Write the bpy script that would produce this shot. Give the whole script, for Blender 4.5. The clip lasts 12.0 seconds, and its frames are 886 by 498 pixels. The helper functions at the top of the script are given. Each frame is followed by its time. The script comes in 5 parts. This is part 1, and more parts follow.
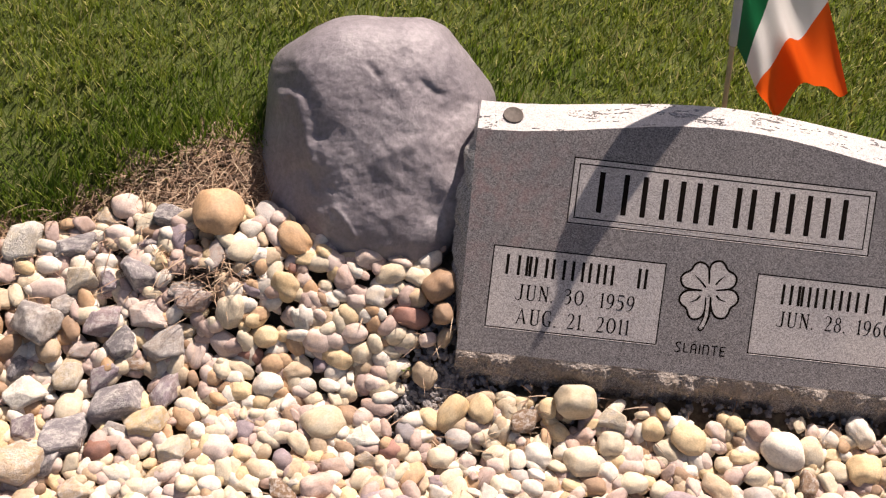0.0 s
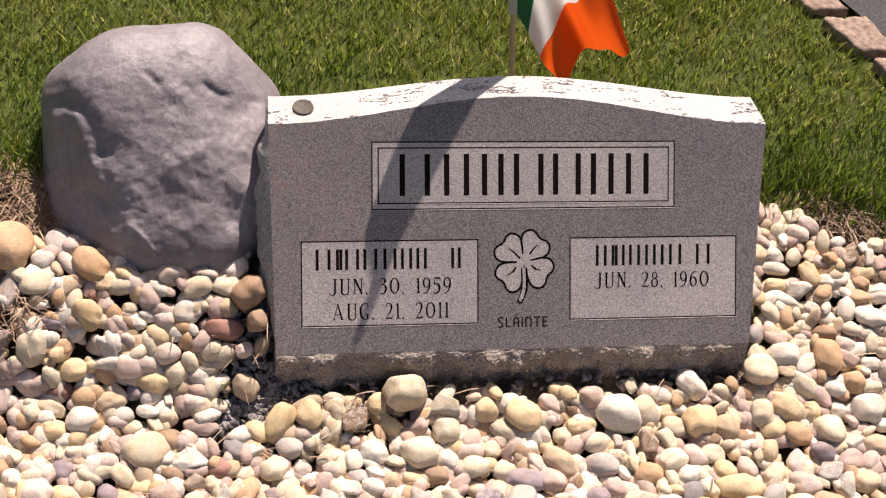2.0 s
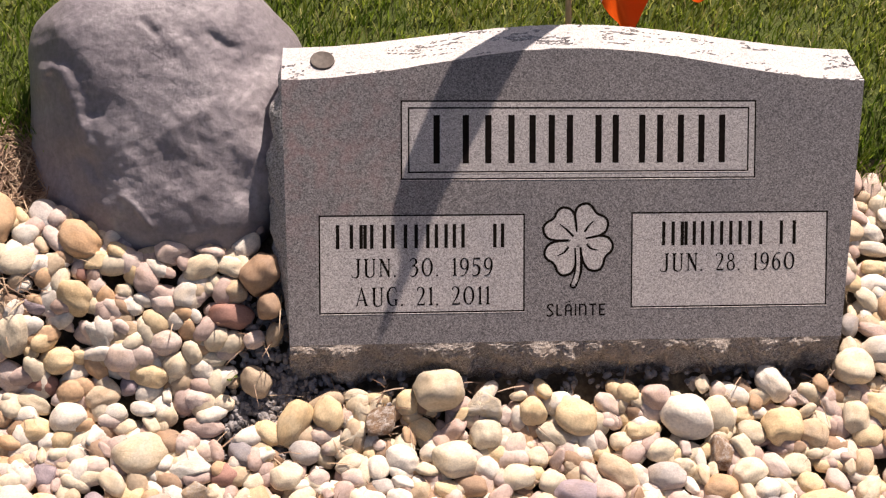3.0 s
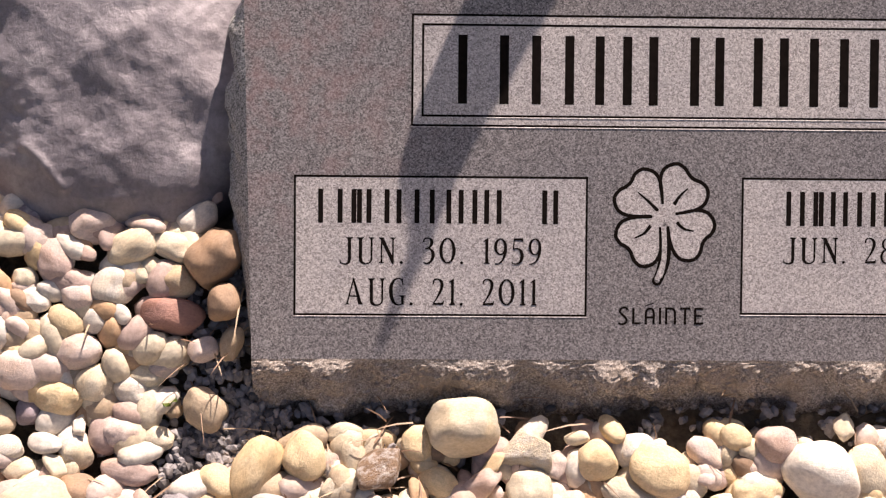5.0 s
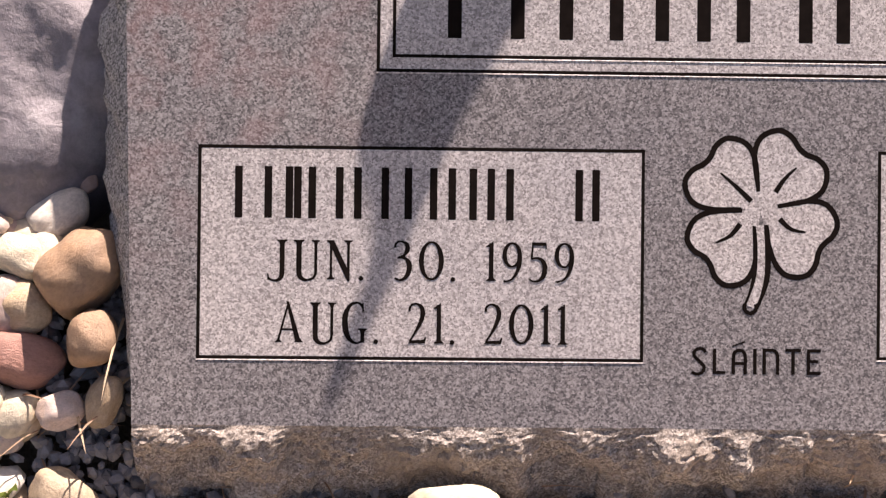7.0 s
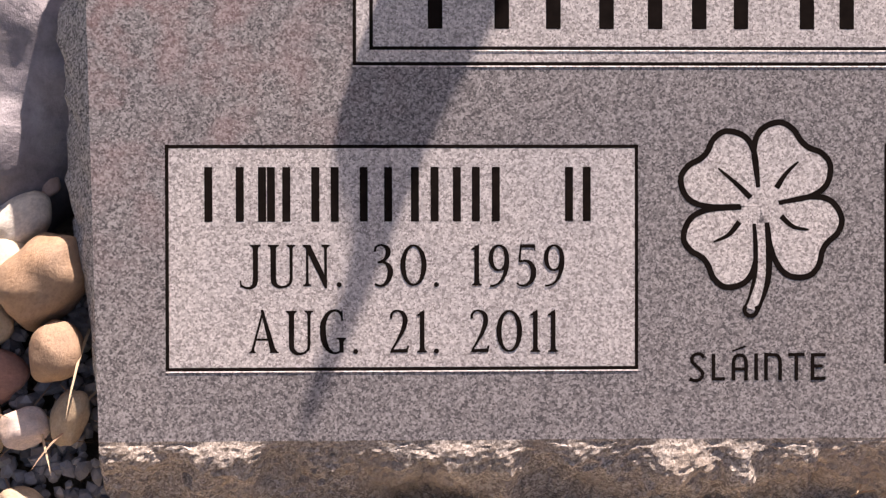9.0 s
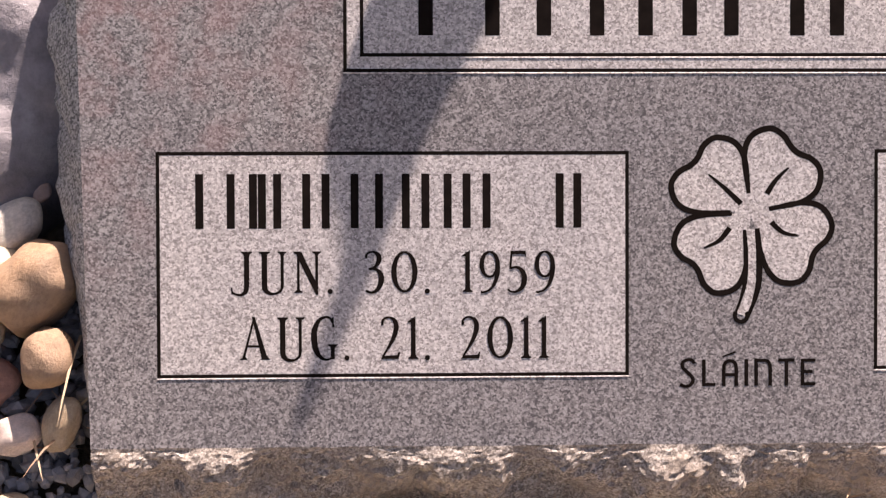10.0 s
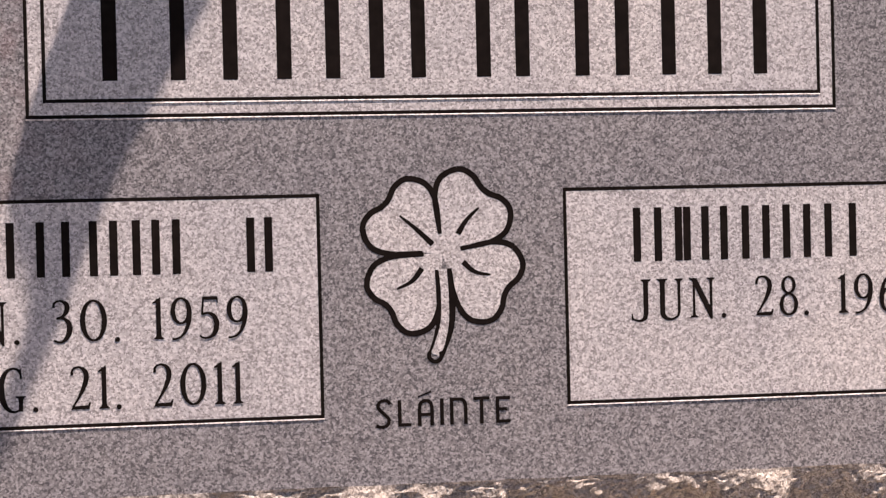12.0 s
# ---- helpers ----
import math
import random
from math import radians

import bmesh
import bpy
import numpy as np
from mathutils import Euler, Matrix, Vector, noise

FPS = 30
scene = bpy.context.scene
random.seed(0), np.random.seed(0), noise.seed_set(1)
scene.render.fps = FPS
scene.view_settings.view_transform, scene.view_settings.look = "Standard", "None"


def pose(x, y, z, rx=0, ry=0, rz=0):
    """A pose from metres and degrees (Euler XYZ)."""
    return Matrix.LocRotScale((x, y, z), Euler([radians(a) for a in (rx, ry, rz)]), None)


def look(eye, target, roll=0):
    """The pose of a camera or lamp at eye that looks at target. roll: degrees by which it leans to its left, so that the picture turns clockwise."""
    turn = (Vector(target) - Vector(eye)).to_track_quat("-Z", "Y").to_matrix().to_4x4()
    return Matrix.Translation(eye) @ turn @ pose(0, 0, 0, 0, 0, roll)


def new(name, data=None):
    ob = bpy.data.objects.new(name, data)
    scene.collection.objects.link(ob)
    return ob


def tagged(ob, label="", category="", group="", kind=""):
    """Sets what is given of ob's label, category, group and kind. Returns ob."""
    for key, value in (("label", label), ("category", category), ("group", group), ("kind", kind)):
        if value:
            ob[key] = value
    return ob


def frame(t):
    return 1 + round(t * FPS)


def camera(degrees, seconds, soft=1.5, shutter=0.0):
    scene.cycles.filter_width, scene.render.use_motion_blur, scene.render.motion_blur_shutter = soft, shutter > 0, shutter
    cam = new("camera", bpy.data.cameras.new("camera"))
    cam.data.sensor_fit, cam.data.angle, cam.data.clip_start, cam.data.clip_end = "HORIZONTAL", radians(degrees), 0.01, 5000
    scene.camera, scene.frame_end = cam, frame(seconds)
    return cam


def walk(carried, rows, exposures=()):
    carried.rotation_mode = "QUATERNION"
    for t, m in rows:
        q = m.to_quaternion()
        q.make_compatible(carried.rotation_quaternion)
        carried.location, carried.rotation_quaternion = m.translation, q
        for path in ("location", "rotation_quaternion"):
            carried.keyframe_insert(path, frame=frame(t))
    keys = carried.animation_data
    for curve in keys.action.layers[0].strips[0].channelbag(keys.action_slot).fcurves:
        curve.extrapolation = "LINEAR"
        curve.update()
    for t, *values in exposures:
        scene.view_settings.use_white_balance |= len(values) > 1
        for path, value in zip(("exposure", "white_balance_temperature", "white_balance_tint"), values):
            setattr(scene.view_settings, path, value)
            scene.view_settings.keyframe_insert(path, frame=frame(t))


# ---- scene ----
LENS = 30.0
cam = camera(LENS, 12.0, soft=1.25)
# seconds, place in metres, turn in degrees
ROWS = [
    (0, -0.4213, -1.1538, 1.7037, 37.155, -5.926, 3.502),
    (0.5, -0.4492, -1.2027, 1.6725, 38.980, -8.030, -0.379),
    (1, -0.4877, -1.2175, 1.6461, 40.433, -8.374, -6.116),
    (1.5, -0.4888, -1.2270, 1.6266, 41.248, -8.070, -8.265),
    (2, -0.4513, -1.1918, 1.5905, 41.003, -7.246, -7.356),
    (2.5, -0.3840, -1.1112, 1.4922, 40.509, -5.725, -5.609),
    (3, -0.3441, -1.0139, 1.4116, 39.227, -4.880, -4.811),
    (3.2, -0.3313, -0.9886, 1.3698, 39.288, -4.630, -4.689),
    (4.8, -0.2186, -0.7815, 1.0151, 41.191, -2.159, -1.474),
    (5, -0.2026, -0.7636, 0.9790, 41.887, -1.699, -1.005),
    (5.5, -0.1931, -0.6831, 0.8991, 42.051, -1.392, -0.880),
    (6, -0.1974, -0.6168, 0.8204, 42.236, -1.591, -1.157),
    (6.5, -0.1841, -0.5827, 0.7177, 44.884, -1.204, -0.711),
    (7, -0.1741, -0.5138, 0.6532, 44.500, -1.509, -0.606),
    (7.2, -0.1857, -0.5034, 0.6264, 45.347, -1.886, -1.874),
    (8.8, -0.1692, -0.4756, 0.6366, 43.428, -1.186, -1.222),
    (9, -0.1686, -0.4713, 0.6347, 43.298, -1.188, -1.317),
    (9.5, -0.1645, -0.4696, 0.6360, 43.056, -1.028, -1.014),
    (10, -0.1675, -0.4635, 0.6434, 42.634, -1.301, -1.535),
    (10.5, -0.1640, -0.4648, 0.6451, 42.987, -1.318, -1.959),
    (11, -0.1447, -0.4606, 0.6486, 42.813, -1.761, -3.707),
    (11.5, -0.1202, -0.4576, 0.6495, 43.015, -3.378, -5.244),
    (12, -0.1016, -0.4596, 0.6526, 43.610, -4.528, -6.291),
]
EXPOSURES = [(0.0, 0.64, 7150, 19), (3.0, 0.66, 7150, 20), (5.0, 0.95, 7150, 22), (5.5, 1.17, 7150, 22), (6.0, 1.22, 7150, 23), (6.5, 1.21, 7150, 23), (7.2, 1.24, 7100, 23), (12.0, 1.30, 7100, 23)]
walk(cam, [(t, pose(*p)) for t, *p in ROWS], EXPOSURES)

# ---- light ----
SUN_WAY = Vector((0.297, 0.705, 1.0)).normalized()      # towards the sun
world = bpy.data.worlds.new("sky")
scene.world = world
world.use_nodes = True
wn = world.node_tree
sky = wn.nodes.new("ShaderNodeTexSky")
sky.sky_type = "NISHITA"
sky.sun_disc = False
sky.ozone_density, sky.dust_density, sky.air_density = 0.4, 3.0, 0.8
sky.sun_elevation = math.asin(SUN_WAY.z)
sky.sun_rotation = math.atan2(SUN_WAY.x, SUN_WAY.y)
wn.links.new(sky.outputs["Color"], wn.nodes["Background"].inputs["Color"])
wn.nodes["Background"].inputs["Strength"].default_value = 0.058
sun = new("sun", bpy.data.lights.new("sun", "SUN"))
sun.data.energy = 5.0
sun.data.angle = radians(0.5)
sun.data.color = (1.0, 0.95, 0.88)
sun.matrix_world = look(SUN_WAY * 20, (0, 0, 0))


# ---- materials ----
def material(name, rough=0.8, metal=0.0, spec=0.5):
    m = bpy.data.materials.new(name)
    m.use_nodes = True
    b = m.node_tree.nodes["Principled BSDF"]
    b.inputs["Roughness"].default_value = rough
    b.inputs["Metallic"].default_value = metal
    b.inputs["Specular IOR Level"].default_value = spec
    return m, m.node_tree.nodes, m.node_tree.links, b


def ramp(nodes, stops, mode="LINEAR"):
    r = nodes.new("ShaderNodeValToRGB")
    r.color_ramp.interpolation = mode
    els = r.color_ramp.elements
    while len(els) < len(stops):
        els.new(0.5)
    for e, (p, c) in zip(els, stops):
        e.position, e.color = p, (*c, 1)
    return r


def noise_tex(nodes, links, coord, scale, detail=4.0, rough=0.55):
    n = nodes.new("ShaderNodeTexNoise")
    n.inputs["Scale"].default_value, n.inputs["Detail"].default_value, n.inputs["Roughness"].default_value = scale, detail, rough
    links.new(coord, n.inputs["Vector"])
    return n


def mix(nodes, links, mode, fac, a, b):
    """A colour mix; fac, a and b are sockets or values."""
    n = nodes.new("ShaderNodeMix")
    n.data_type, n.blend_type = "RGBA", mode
    for socket, v in ((n.inputs[0], fac), (n.inputs[6], a), (n.inputs[7], b)):
        if isinstance(v, bpy.types.NodeSocket):
            links.new(v, socket)
        elif isinstance(v, tuple):
            socket.default_value = (*v, 1)
        else:
            socket.default_value = v
    return n.outputs[2]


def bump(nodes, links, bsdf, height, strength, distance):
    n = nodes.new("ShaderNodeBump")
    n.inputs["Strength"].default_value, n.inputs["Distance"].default_value = strength, distance
    links.new(height, n.inputs["Height"])
    links.new(n.outputs["Normal"], bsdf.inputs["Normal"])


def granite(name, dark, mid, light, rough, bump_size=0.0, stain=None, blush=None):
    """Speckled grey granite: grains of about two millimetres and soft clouds."""
    m, nodes, links, b = material(name, rough)
    tc = nodes.new("ShaderNodeTexCoord").outputs["Object"]
    grain = nodes.new("ShaderNodeTexVoronoi")
    grain.inputs["Scale"].default_value = 1150
    warp = noise_tex(nodes, links, tc, 1100, 3, 0.6)
    shift = nodes.new("ShaderNodeVectorMath")
    shift.operation, shift.inputs[1].default_value = "MULTIPLY_ADD", (0.0014, 0.0014, 0.0014)
    links.new(warp.outputs["Color"], shift.inputs[0])
    links.new(tc, shift.inputs[2])
    links.new(shift.outputs[0], grain.inputs["Vector"])
    sep = nodes.new("ShaderNodeSeparateColor")
    links.new(grain.outputs["Color"], sep.inputs[0])
    clump = noise_tex(nodes, links, tc, 520, 5, 0.8)
    half = nodes.new("ShaderNodeMath")
    half.operation, half.inputs[1].default_value = "MULTIPLY_ADD", 0.38
    links.new(sep.outputs[0], half.inputs[0])
    part_clump = nodes.new("ShaderNodeMath")
    part_clump.operation, part_clump.inputs[1].default_value = "MULTIPLY", 0.62
    links.new(clump.outputs["Fac"], part_clump.inputs[0])
    links.new(part_clump.outputs[0], half.inputs[2])
    col = ramp(nodes, [(0.345, dark), (0.415, tuple(0.35 * d + 0.65 * m_ for d, m_ in zip(dark, mid))), (0.49, mid), (0.58, tuple(0.4 * l + 0.6 * m_ for l, m_ in zip(light, mid))), (0.67, light)])
    links.new(half.outputs[0], col.inputs[0])
    cloud = noise_tex(nodes, links, tc, 9, 4)
    soft = ramp(nodes, [(0.3, (0.86, 0.86, 0.88)), (0.7, (1.06, 1.04, 1.02))])
    links.new(cloud.outputs["Fac"], soft.inputs[0])
    out = mix(nodes, links, "MULTIPLY", 1.0, col.outputs[0], soft.outputs[0])
    if stain:
        spots = noise_tex(nodes, links, tc, 28, 5)
        mask = ramp(nodes, [(0.48, (0, 0, 0)), (0.75, (1, 1, 1))])
        links.new(spots.outputs["Fac"], mask.inputs[0])
        out = mix(nodes, links, "MIX", mask.outputs[0], out, stain)
    if blush:
        # rusty patches near one upper corner
        far = nodes.new("ShaderNodeVectorMath")
        far.operation, far.inputs[1].default_value = "DISTANCE", (-0.285, 0.12, 0.17)
        links.new(tc, far.inputs[0])
        near = ramp(nodes, [(0.015, (0.34, 0.34, 0.34)), (0.16, (0, 0, 0))])
        links.new(far.outputs["Value"], near.inputs[0])
        patch = noise_tex(nodes, links, tc, 55, 5)
        spot = ramp(nodes, [(0.45, (0, 0, 0)), (0.65, (1, 1, 1))])
        links.new(patch.outputs["Fac"], spot.inputs[0])
        mask2 = mix(nodes, links, "MULTIPLY", 1.0, near.outputs[0], spot.outputs[0])
        out = mix(nodes, links, "MIX", mask2, out, blush)
    links.new(out, b.inputs["Base Color"])
    if bump_size:
        rough_n = noise_tex(nodes, links, tc, 110, 6, 0.65)
        bump(nodes, links, b, rough_n.outputs["Fac"], 0.9, bump_size)
    else:
        bump(nodes, links, b, half.outputs[0], 0.15, 0.0004)
    return m


GRANITE = granite("granite_satin", (0.080, 0.073, 0.075), (0.212, 0.194, 0.193), (0.40, 0.371, 0.368), 0.5, blush=(0.40, 0.21, 0.20))
FROSTED = granite("granite_frosted", (0.26, 0.233, 0.227), (0.465, 0.428, 0.418), (0.70, 0.655, 0.64), 0.75)
ROUGH = granite("granite_rock_pitch", (0.12, 0.115, 0.11), (0.34, 0.325, 0.315), (0.6, 0.58, 0.56), 0.9, bump_size=0.004)
ROUGH_TOP = granite("granite_sawn_top", (0.36, 0.342, 0.332), (0.53, 0.508, 0.494), (0.66, 0.638, 0.622), 0.9, bump_size=0.0008)
NOSE = granite("granite_weathered", (0.15, 0.123, 0.104), (0.305, 0.258, 0.222), (0.51, 0.458, 0.412), 0.8, bump_size=0.002, stain=(0.29, 0.228, 0.178))


def plain(name, colour, rough=0.7, vary=0.15, scale=60, metal=0.0, bump_size=0.0, spec=0.5):
    """One colour with a soft cloud and a fine grain in it."""
    m, nodes, links, b = material(name, rough, metal, spec)
    tc = nodes.new("ShaderNodeTexCoord").outputs["Object"]
    n = noise_tex(nodes, links, tc, scale, 6)
    r = ramp(nodes, [(0.3, tuple(c * (1 - vary) for c in colour)), (0.7, tuple(min(1, c * (1 + vary)) for c in colour))])
    links.new(n.outputs["Fac"], r.inputs[0])
    links.new(r.outputs[0], b.inputs["Base Color"])
    if bump_size:
        bump(nodes, links, b, n.outputs["Fac"], 0.6, bump_size)
    return m


INK = plain("engraving_black", (0.010, 0.007, 0.006), 0.95, 0.3, 200, spec=0.05)


def boulder_material():
    m, nodes, links, b = material("boulder_grey", 0.52, spec=0.5)
    tc = nodes.new("ShaderNodeTexCoord").outputs["Object"]
    big = noise_tex(nodes, links, tc, 9, 6, 0.62)
    r = ramp(nodes, [(0.3, (0.172, 0.152, 0.168)), (0.52, (0.248, 0.222, 0.240)), (0.75, (0.345, 0.313, 0.331))])
    links.new(big.outputs["Fac"], r.inputs[0])
    fine = noise_tex(nodes, links, tc, 150, 6, 0.72)
    fr = ramp(nodes, [(0.32, (0.74, 0.74, 0.74)), (0.66, (1.15, 1.14, 1.14))])
    links.new(fine.outputs["Fac"], fr.inputs[0])
    out = mix(nodes, links, "MULTIPLY", 1.0, r.outputs[0], fr.outputs[0])
    pale = noise_tex(nodes, links, tc, 30, 6, 0.7)
    pm = ramp(nodes, [(0.56, (0, 0, 0)), (0.74, (0.6, 0.6, 0.6))])
    links.new(pale.outputs["Fac"], pm.inputs[0])
    out = mix(nodes, links, "MIX", pm.outputs[0], out, (0.40, 0.377, 0.383))
    # a pale lichen fleck and the rusty spot beside it
    for at, size, tone in (((-0.050, -0.012, 0.119), 0.0085, (0.62, 0.59, 0.58)), ((-0.0612, -0.011, 0.119), 0.0040, (0.17, 0.095, 0.05))):
        far = nodes.new("ShaderNodeVectorMath")
        far.operation, far.inputs[1].default_value = "DISTANCE", at
        links.new(tc, far.inputs[0])
        ragged = nodes.new("ShaderNodeMath")
        ragged.operation, ragged.inputs[1].default_value = "MULTIPLY_ADD", 0.010
        links.new(fine.outputs["Fac"], ragged.inputs[0])
        links.new(far.outputs["Value"], ragged.inputs[2])
        fleck = ramp(nodes, [(0.005 + 0.4 * size, (0.75, 0.75, 0.75)), (0.005 + size, (0, 0, 0))])
        links.new(ragged.outputs[0], fleck.inputs[0])
        out = mix(nodes, links, "MIX", fleck.outputs[0], out, tone)
    links.new(out, b.inputs["Base Color"])
    both = mix(nodes, links, "MIX", 0.55, pale.outputs["Fac"], fine.outputs["Fac"])
    bump(nodes, links, b, both, 0.7, 0.0032)
    return m


BOULDER = boulder_material()


def pebble_material(name, tones, vary=0.2, bump_size=0.0015, rough=0.65, source="random", crust=0.0):
    """River stones: each takes a tone of its own, with mottling and fine pits."""
    m, nodes, links, b = material(name, rough, spec=0.4)
    tc = nodes.new("ShaderNodeTexCoord").outputs["Object"]
    if source == "random":
        pick = nodes.new("ShaderNodeObjectInfo").outputs["Random"]
    else:
        pick = nodes.new("ShaderNodeNewGeometry").outputs["Random Per Island"]
    r = ramp(nodes, [((i + 0.0) / len(tones), c) for i, c in enumerate(tones)], "CONSTANT" if len(tones) > 3 else "LINEAR")
    links.new(pick, r.inputs[0])
    offset = nodes.new("ShaderNodeVectorMath")
    offset.operation = "MULTIPLY_ADD"
    offset.inputs[1].default_value = (1, 1, 1)
    comb = nodes.new("ShaderNodeCombineXYZ")
    scl = nodes.new("ShaderNodeMath")
    scl.operation, scl.inputs[1].default_value = "MULTIPLY", 37
    links.new(pick, scl.inputs[0])
    links.new(scl.outputs[0], comb.inputs[0])
    links.new(tc, offset.inputs[0])
    links.new(comb.outputs[0], offset.inputs[2])
    n1 = noise_tex(nodes, links, offset.outputs[0], 1.6 if source == "random" else 45, 5, 0.6)
    r1 = ramp(nodes, [(0.3, (1 - vary, 1 - vary, 1 - vary * 0.9)), (0.7, (1.08, 1.06, 1.03))])
    links.new(n1.outputs["Fac"], r1.inputs[0])
    n2 = noise_tex(nodes, links, offset.outputs[0], 9 if source == "random" else 260, 6, 0.7)
    r2 = ramp(nodes, [(0.3, (0.76, 0.75, 0.74)), (0.62, (1.07, 1.07, 1.07))])
    links.new(n2.outputs["Fac"], r2.inputs[0])
    out = mix(nodes, links, "MULTIPLY", 1.0, mix(nodes, links, "MULTIPLY", 1.0, r.outputs[0], r1.outputs[0]), r2.outputs[0])
    n3 = noise_tex(nodes, links, offset.outputs[0], 0.75 if source == "random" else 32, 4, 0.55)
    r3 = ramp(nodes, [(0.50, (1, 1, 1)), (0.60, (0.95, 0.87, 0.76)), (0.72, (0.88, 0.79, 0.70))])
    links.new(n3.outputs["Fac"], r3.inputs[0])
    out = mix(nodes, links, "MULTIPLY", 0.6, out, r3.outputs[0])
    if crust:
        # chalky crust in patches over broken faces
        n4 = noise_tex(nodes, links, offset.outputs[0], 2.6, 7, 0.75)
        r4 = ramp(nodes, [(0.47, (0, 0, 0)), (0.60, (crust, crust, crust))])
        links.new(n4.outputs["Fac"], r4.inputs[0])
        out = mix(nodes, links, "MIX", r4.outputs[0], out, (0.60, 0.56, 0.52))
    links.new(out, b.inputs["Base Color"])
    bump(nodes, links, b, n2.outputs["Fac"], 0.7 if crust else 0.55, bump_size)
    return m


TONE = {
    "cream": (0.665, 0.578, 0.44), "white": (0.73, 0.67, 0.59), "yellow": (0.68, 0.53, 0.33), "pink": (0.615, 0.50, 0.445),
    "tan": (0.545, 0.425, 0.30), "brown": (0.33, 0.22, 0.145), "red": (0.33, 0.175, 0.14), "grey": (0.45, 0.41, 0.385),
    "purple": (0.33, 0.27, 0.295), "slate": (0.255, 0.235, 0.245), "orange": (0.52, 0.345, 0.21), "rose": (0.505, 0.38, 0.335),
}
PEBBLE = {k: pebble_material("river_stone_" + k, [tuple(x * 0.88 for x in c), tuple(min(0.8, x * 1.1) for x in c)]) for k, c in TONE.items()}
BROKEN = {k: pebble_material("broken_stone_" + k, [tuple(x * 0.8 for x in c), tuple(min(0.8, x * 1.15) for x in c)], vary=0.35, bump_size=0.004, rough=0.8, crust=0.7) for k, c in TONE.items()}
MIXED = pebble_material("river_stones_mixed", [TONE[k] for k in ("cream", "white", "pink", "rose", "tan", "white", "cream", "rose", "yellow", "cream", "brown", "pink", "rose", "white", "orange", "cream")], source="island")


def soil_material():
    m, nodes, links, b = material("soil_and_grit", 0.95, spec=0.2)
    tc = nodes.new("ShaderNodeTexCoord").outputs["Object"]
    n = noise_tex(nodes, links, tc, 40, 6, 0.7)
    r = ramp(nodes, [(0.3, (0.05, 0.038, 0.028)), (0.5, (0.15, 0.115, 0.08)), (0.7, (0.30, 0.235, 0.16))])
    links.new(n.outputs["Fac"], r.inputs[0])
    links.new(r.outputs[0], b.inputs["Base Color"])
    bump(nodes, links, b, n.outputs["Fac"], 0.8, 0.01)
    return m


SOIL = soil_material()


def blade_material(name, tones, through_light=0.35):
    m, nodes, links, b = material(name, 0.55, spec=0.35)
    pick = nodes.new("ShaderNodeNewGeometry").outputs["Random Per Island"]
    r = ramp(nodes, tones)
    links.new(pick, r.inputs[0])
    links.new(r.outputs[0], b.inputs["Base Color"])
    t = nodes.new("ShaderNodeBsdfTranslucent")
    links.new(r.outputs[0], t.inputs["Color"])
    s = nodes.new("ShaderNodeMixShader")
    s.inputs[0].default_value = through_light
    links.new(b.outputs[0], s.inputs[1])
    links.new(t.outputs[0], s.inputs[2])
    links.new(s.outputs[0], nodes["Material Output"].inputs["Surface"])
    return m


GRASS = blade_material("grass_blades", [(0.0, (0.050, 0.105, 0.008)), (0.55, (0.140, 0.215, 0.020)), (0.94, (0.25, 0.30, 0.050)), (1.0, (0.46, 0.40, 0.18))], 0.5)
GRASS_PALE = blade_material("grass_blades_sunny", [(0.0, (0.100, 0.155, 0.015)), (0.5, (0.21, 0.27, 0.034)), (0.86, (0.36, 0.37, 0.09)), (1.0, (0.55, 0.48, 0.25))], 0.5)
WEED = blade_material("weed_leaves", [(0.0, (0.06, 0.095, 0.015)), (1.0, (0.17, 0.19, 0.035))], 0.3)
STRAW = blade_material("dry_straw", [(0.0, (0.15, 0.088, 0.055)), (0.5, (0.34, 0.215, 0.14)), (1.0, (0.52, 0.39, 0.26))], 0.2)


def lawn_material():
    m, nodes, links, b = material("lawn_thatch", 0.95, spec=0.15)
    tc = nodes.new("ShaderNodeTexCoord").outputs["Object"]
    n = noise_tex(nodes, links, tc, 60, 6, 0.7)
    r = ramp(nodes, [(0.3, (0.035, 0.05, 0.012)), (0.55, (0.075, 0.095, 0.026)), (0.75, (0.15, 0.15, 0.06))])
    links.new(n.outputs["Fac"], r.inputs[0])
    links.new(r.outputs[0], b.inputs["Base Color"])
    bump(nodes, links, b, n.outputs["Fac"], 0.8, 0.01)
    return m


LAWN = lawn_material()
GRIT = pebble_material("dark_grit", [(0.07, 0.068, 0.075), (0.30, 0.285, 0.29)], source="island")
ASPHALT = plain("asphalt", (0.06, 0.057, 0.062), 0.9, 0.45, 330, bump_size=0.003, spec=0.3)
PAVER = plain("paver_brown_concrete", (0.27, 0.20, 0.163), 0.95, 0.4, 110, bump_size=0.004, spec=0.2)
CLOTH = {"green": (0.005, 0.12, 0.045), "white": (0.72, 0.70, 0.69), "orange": (0.75, 0.10, 0.012)}


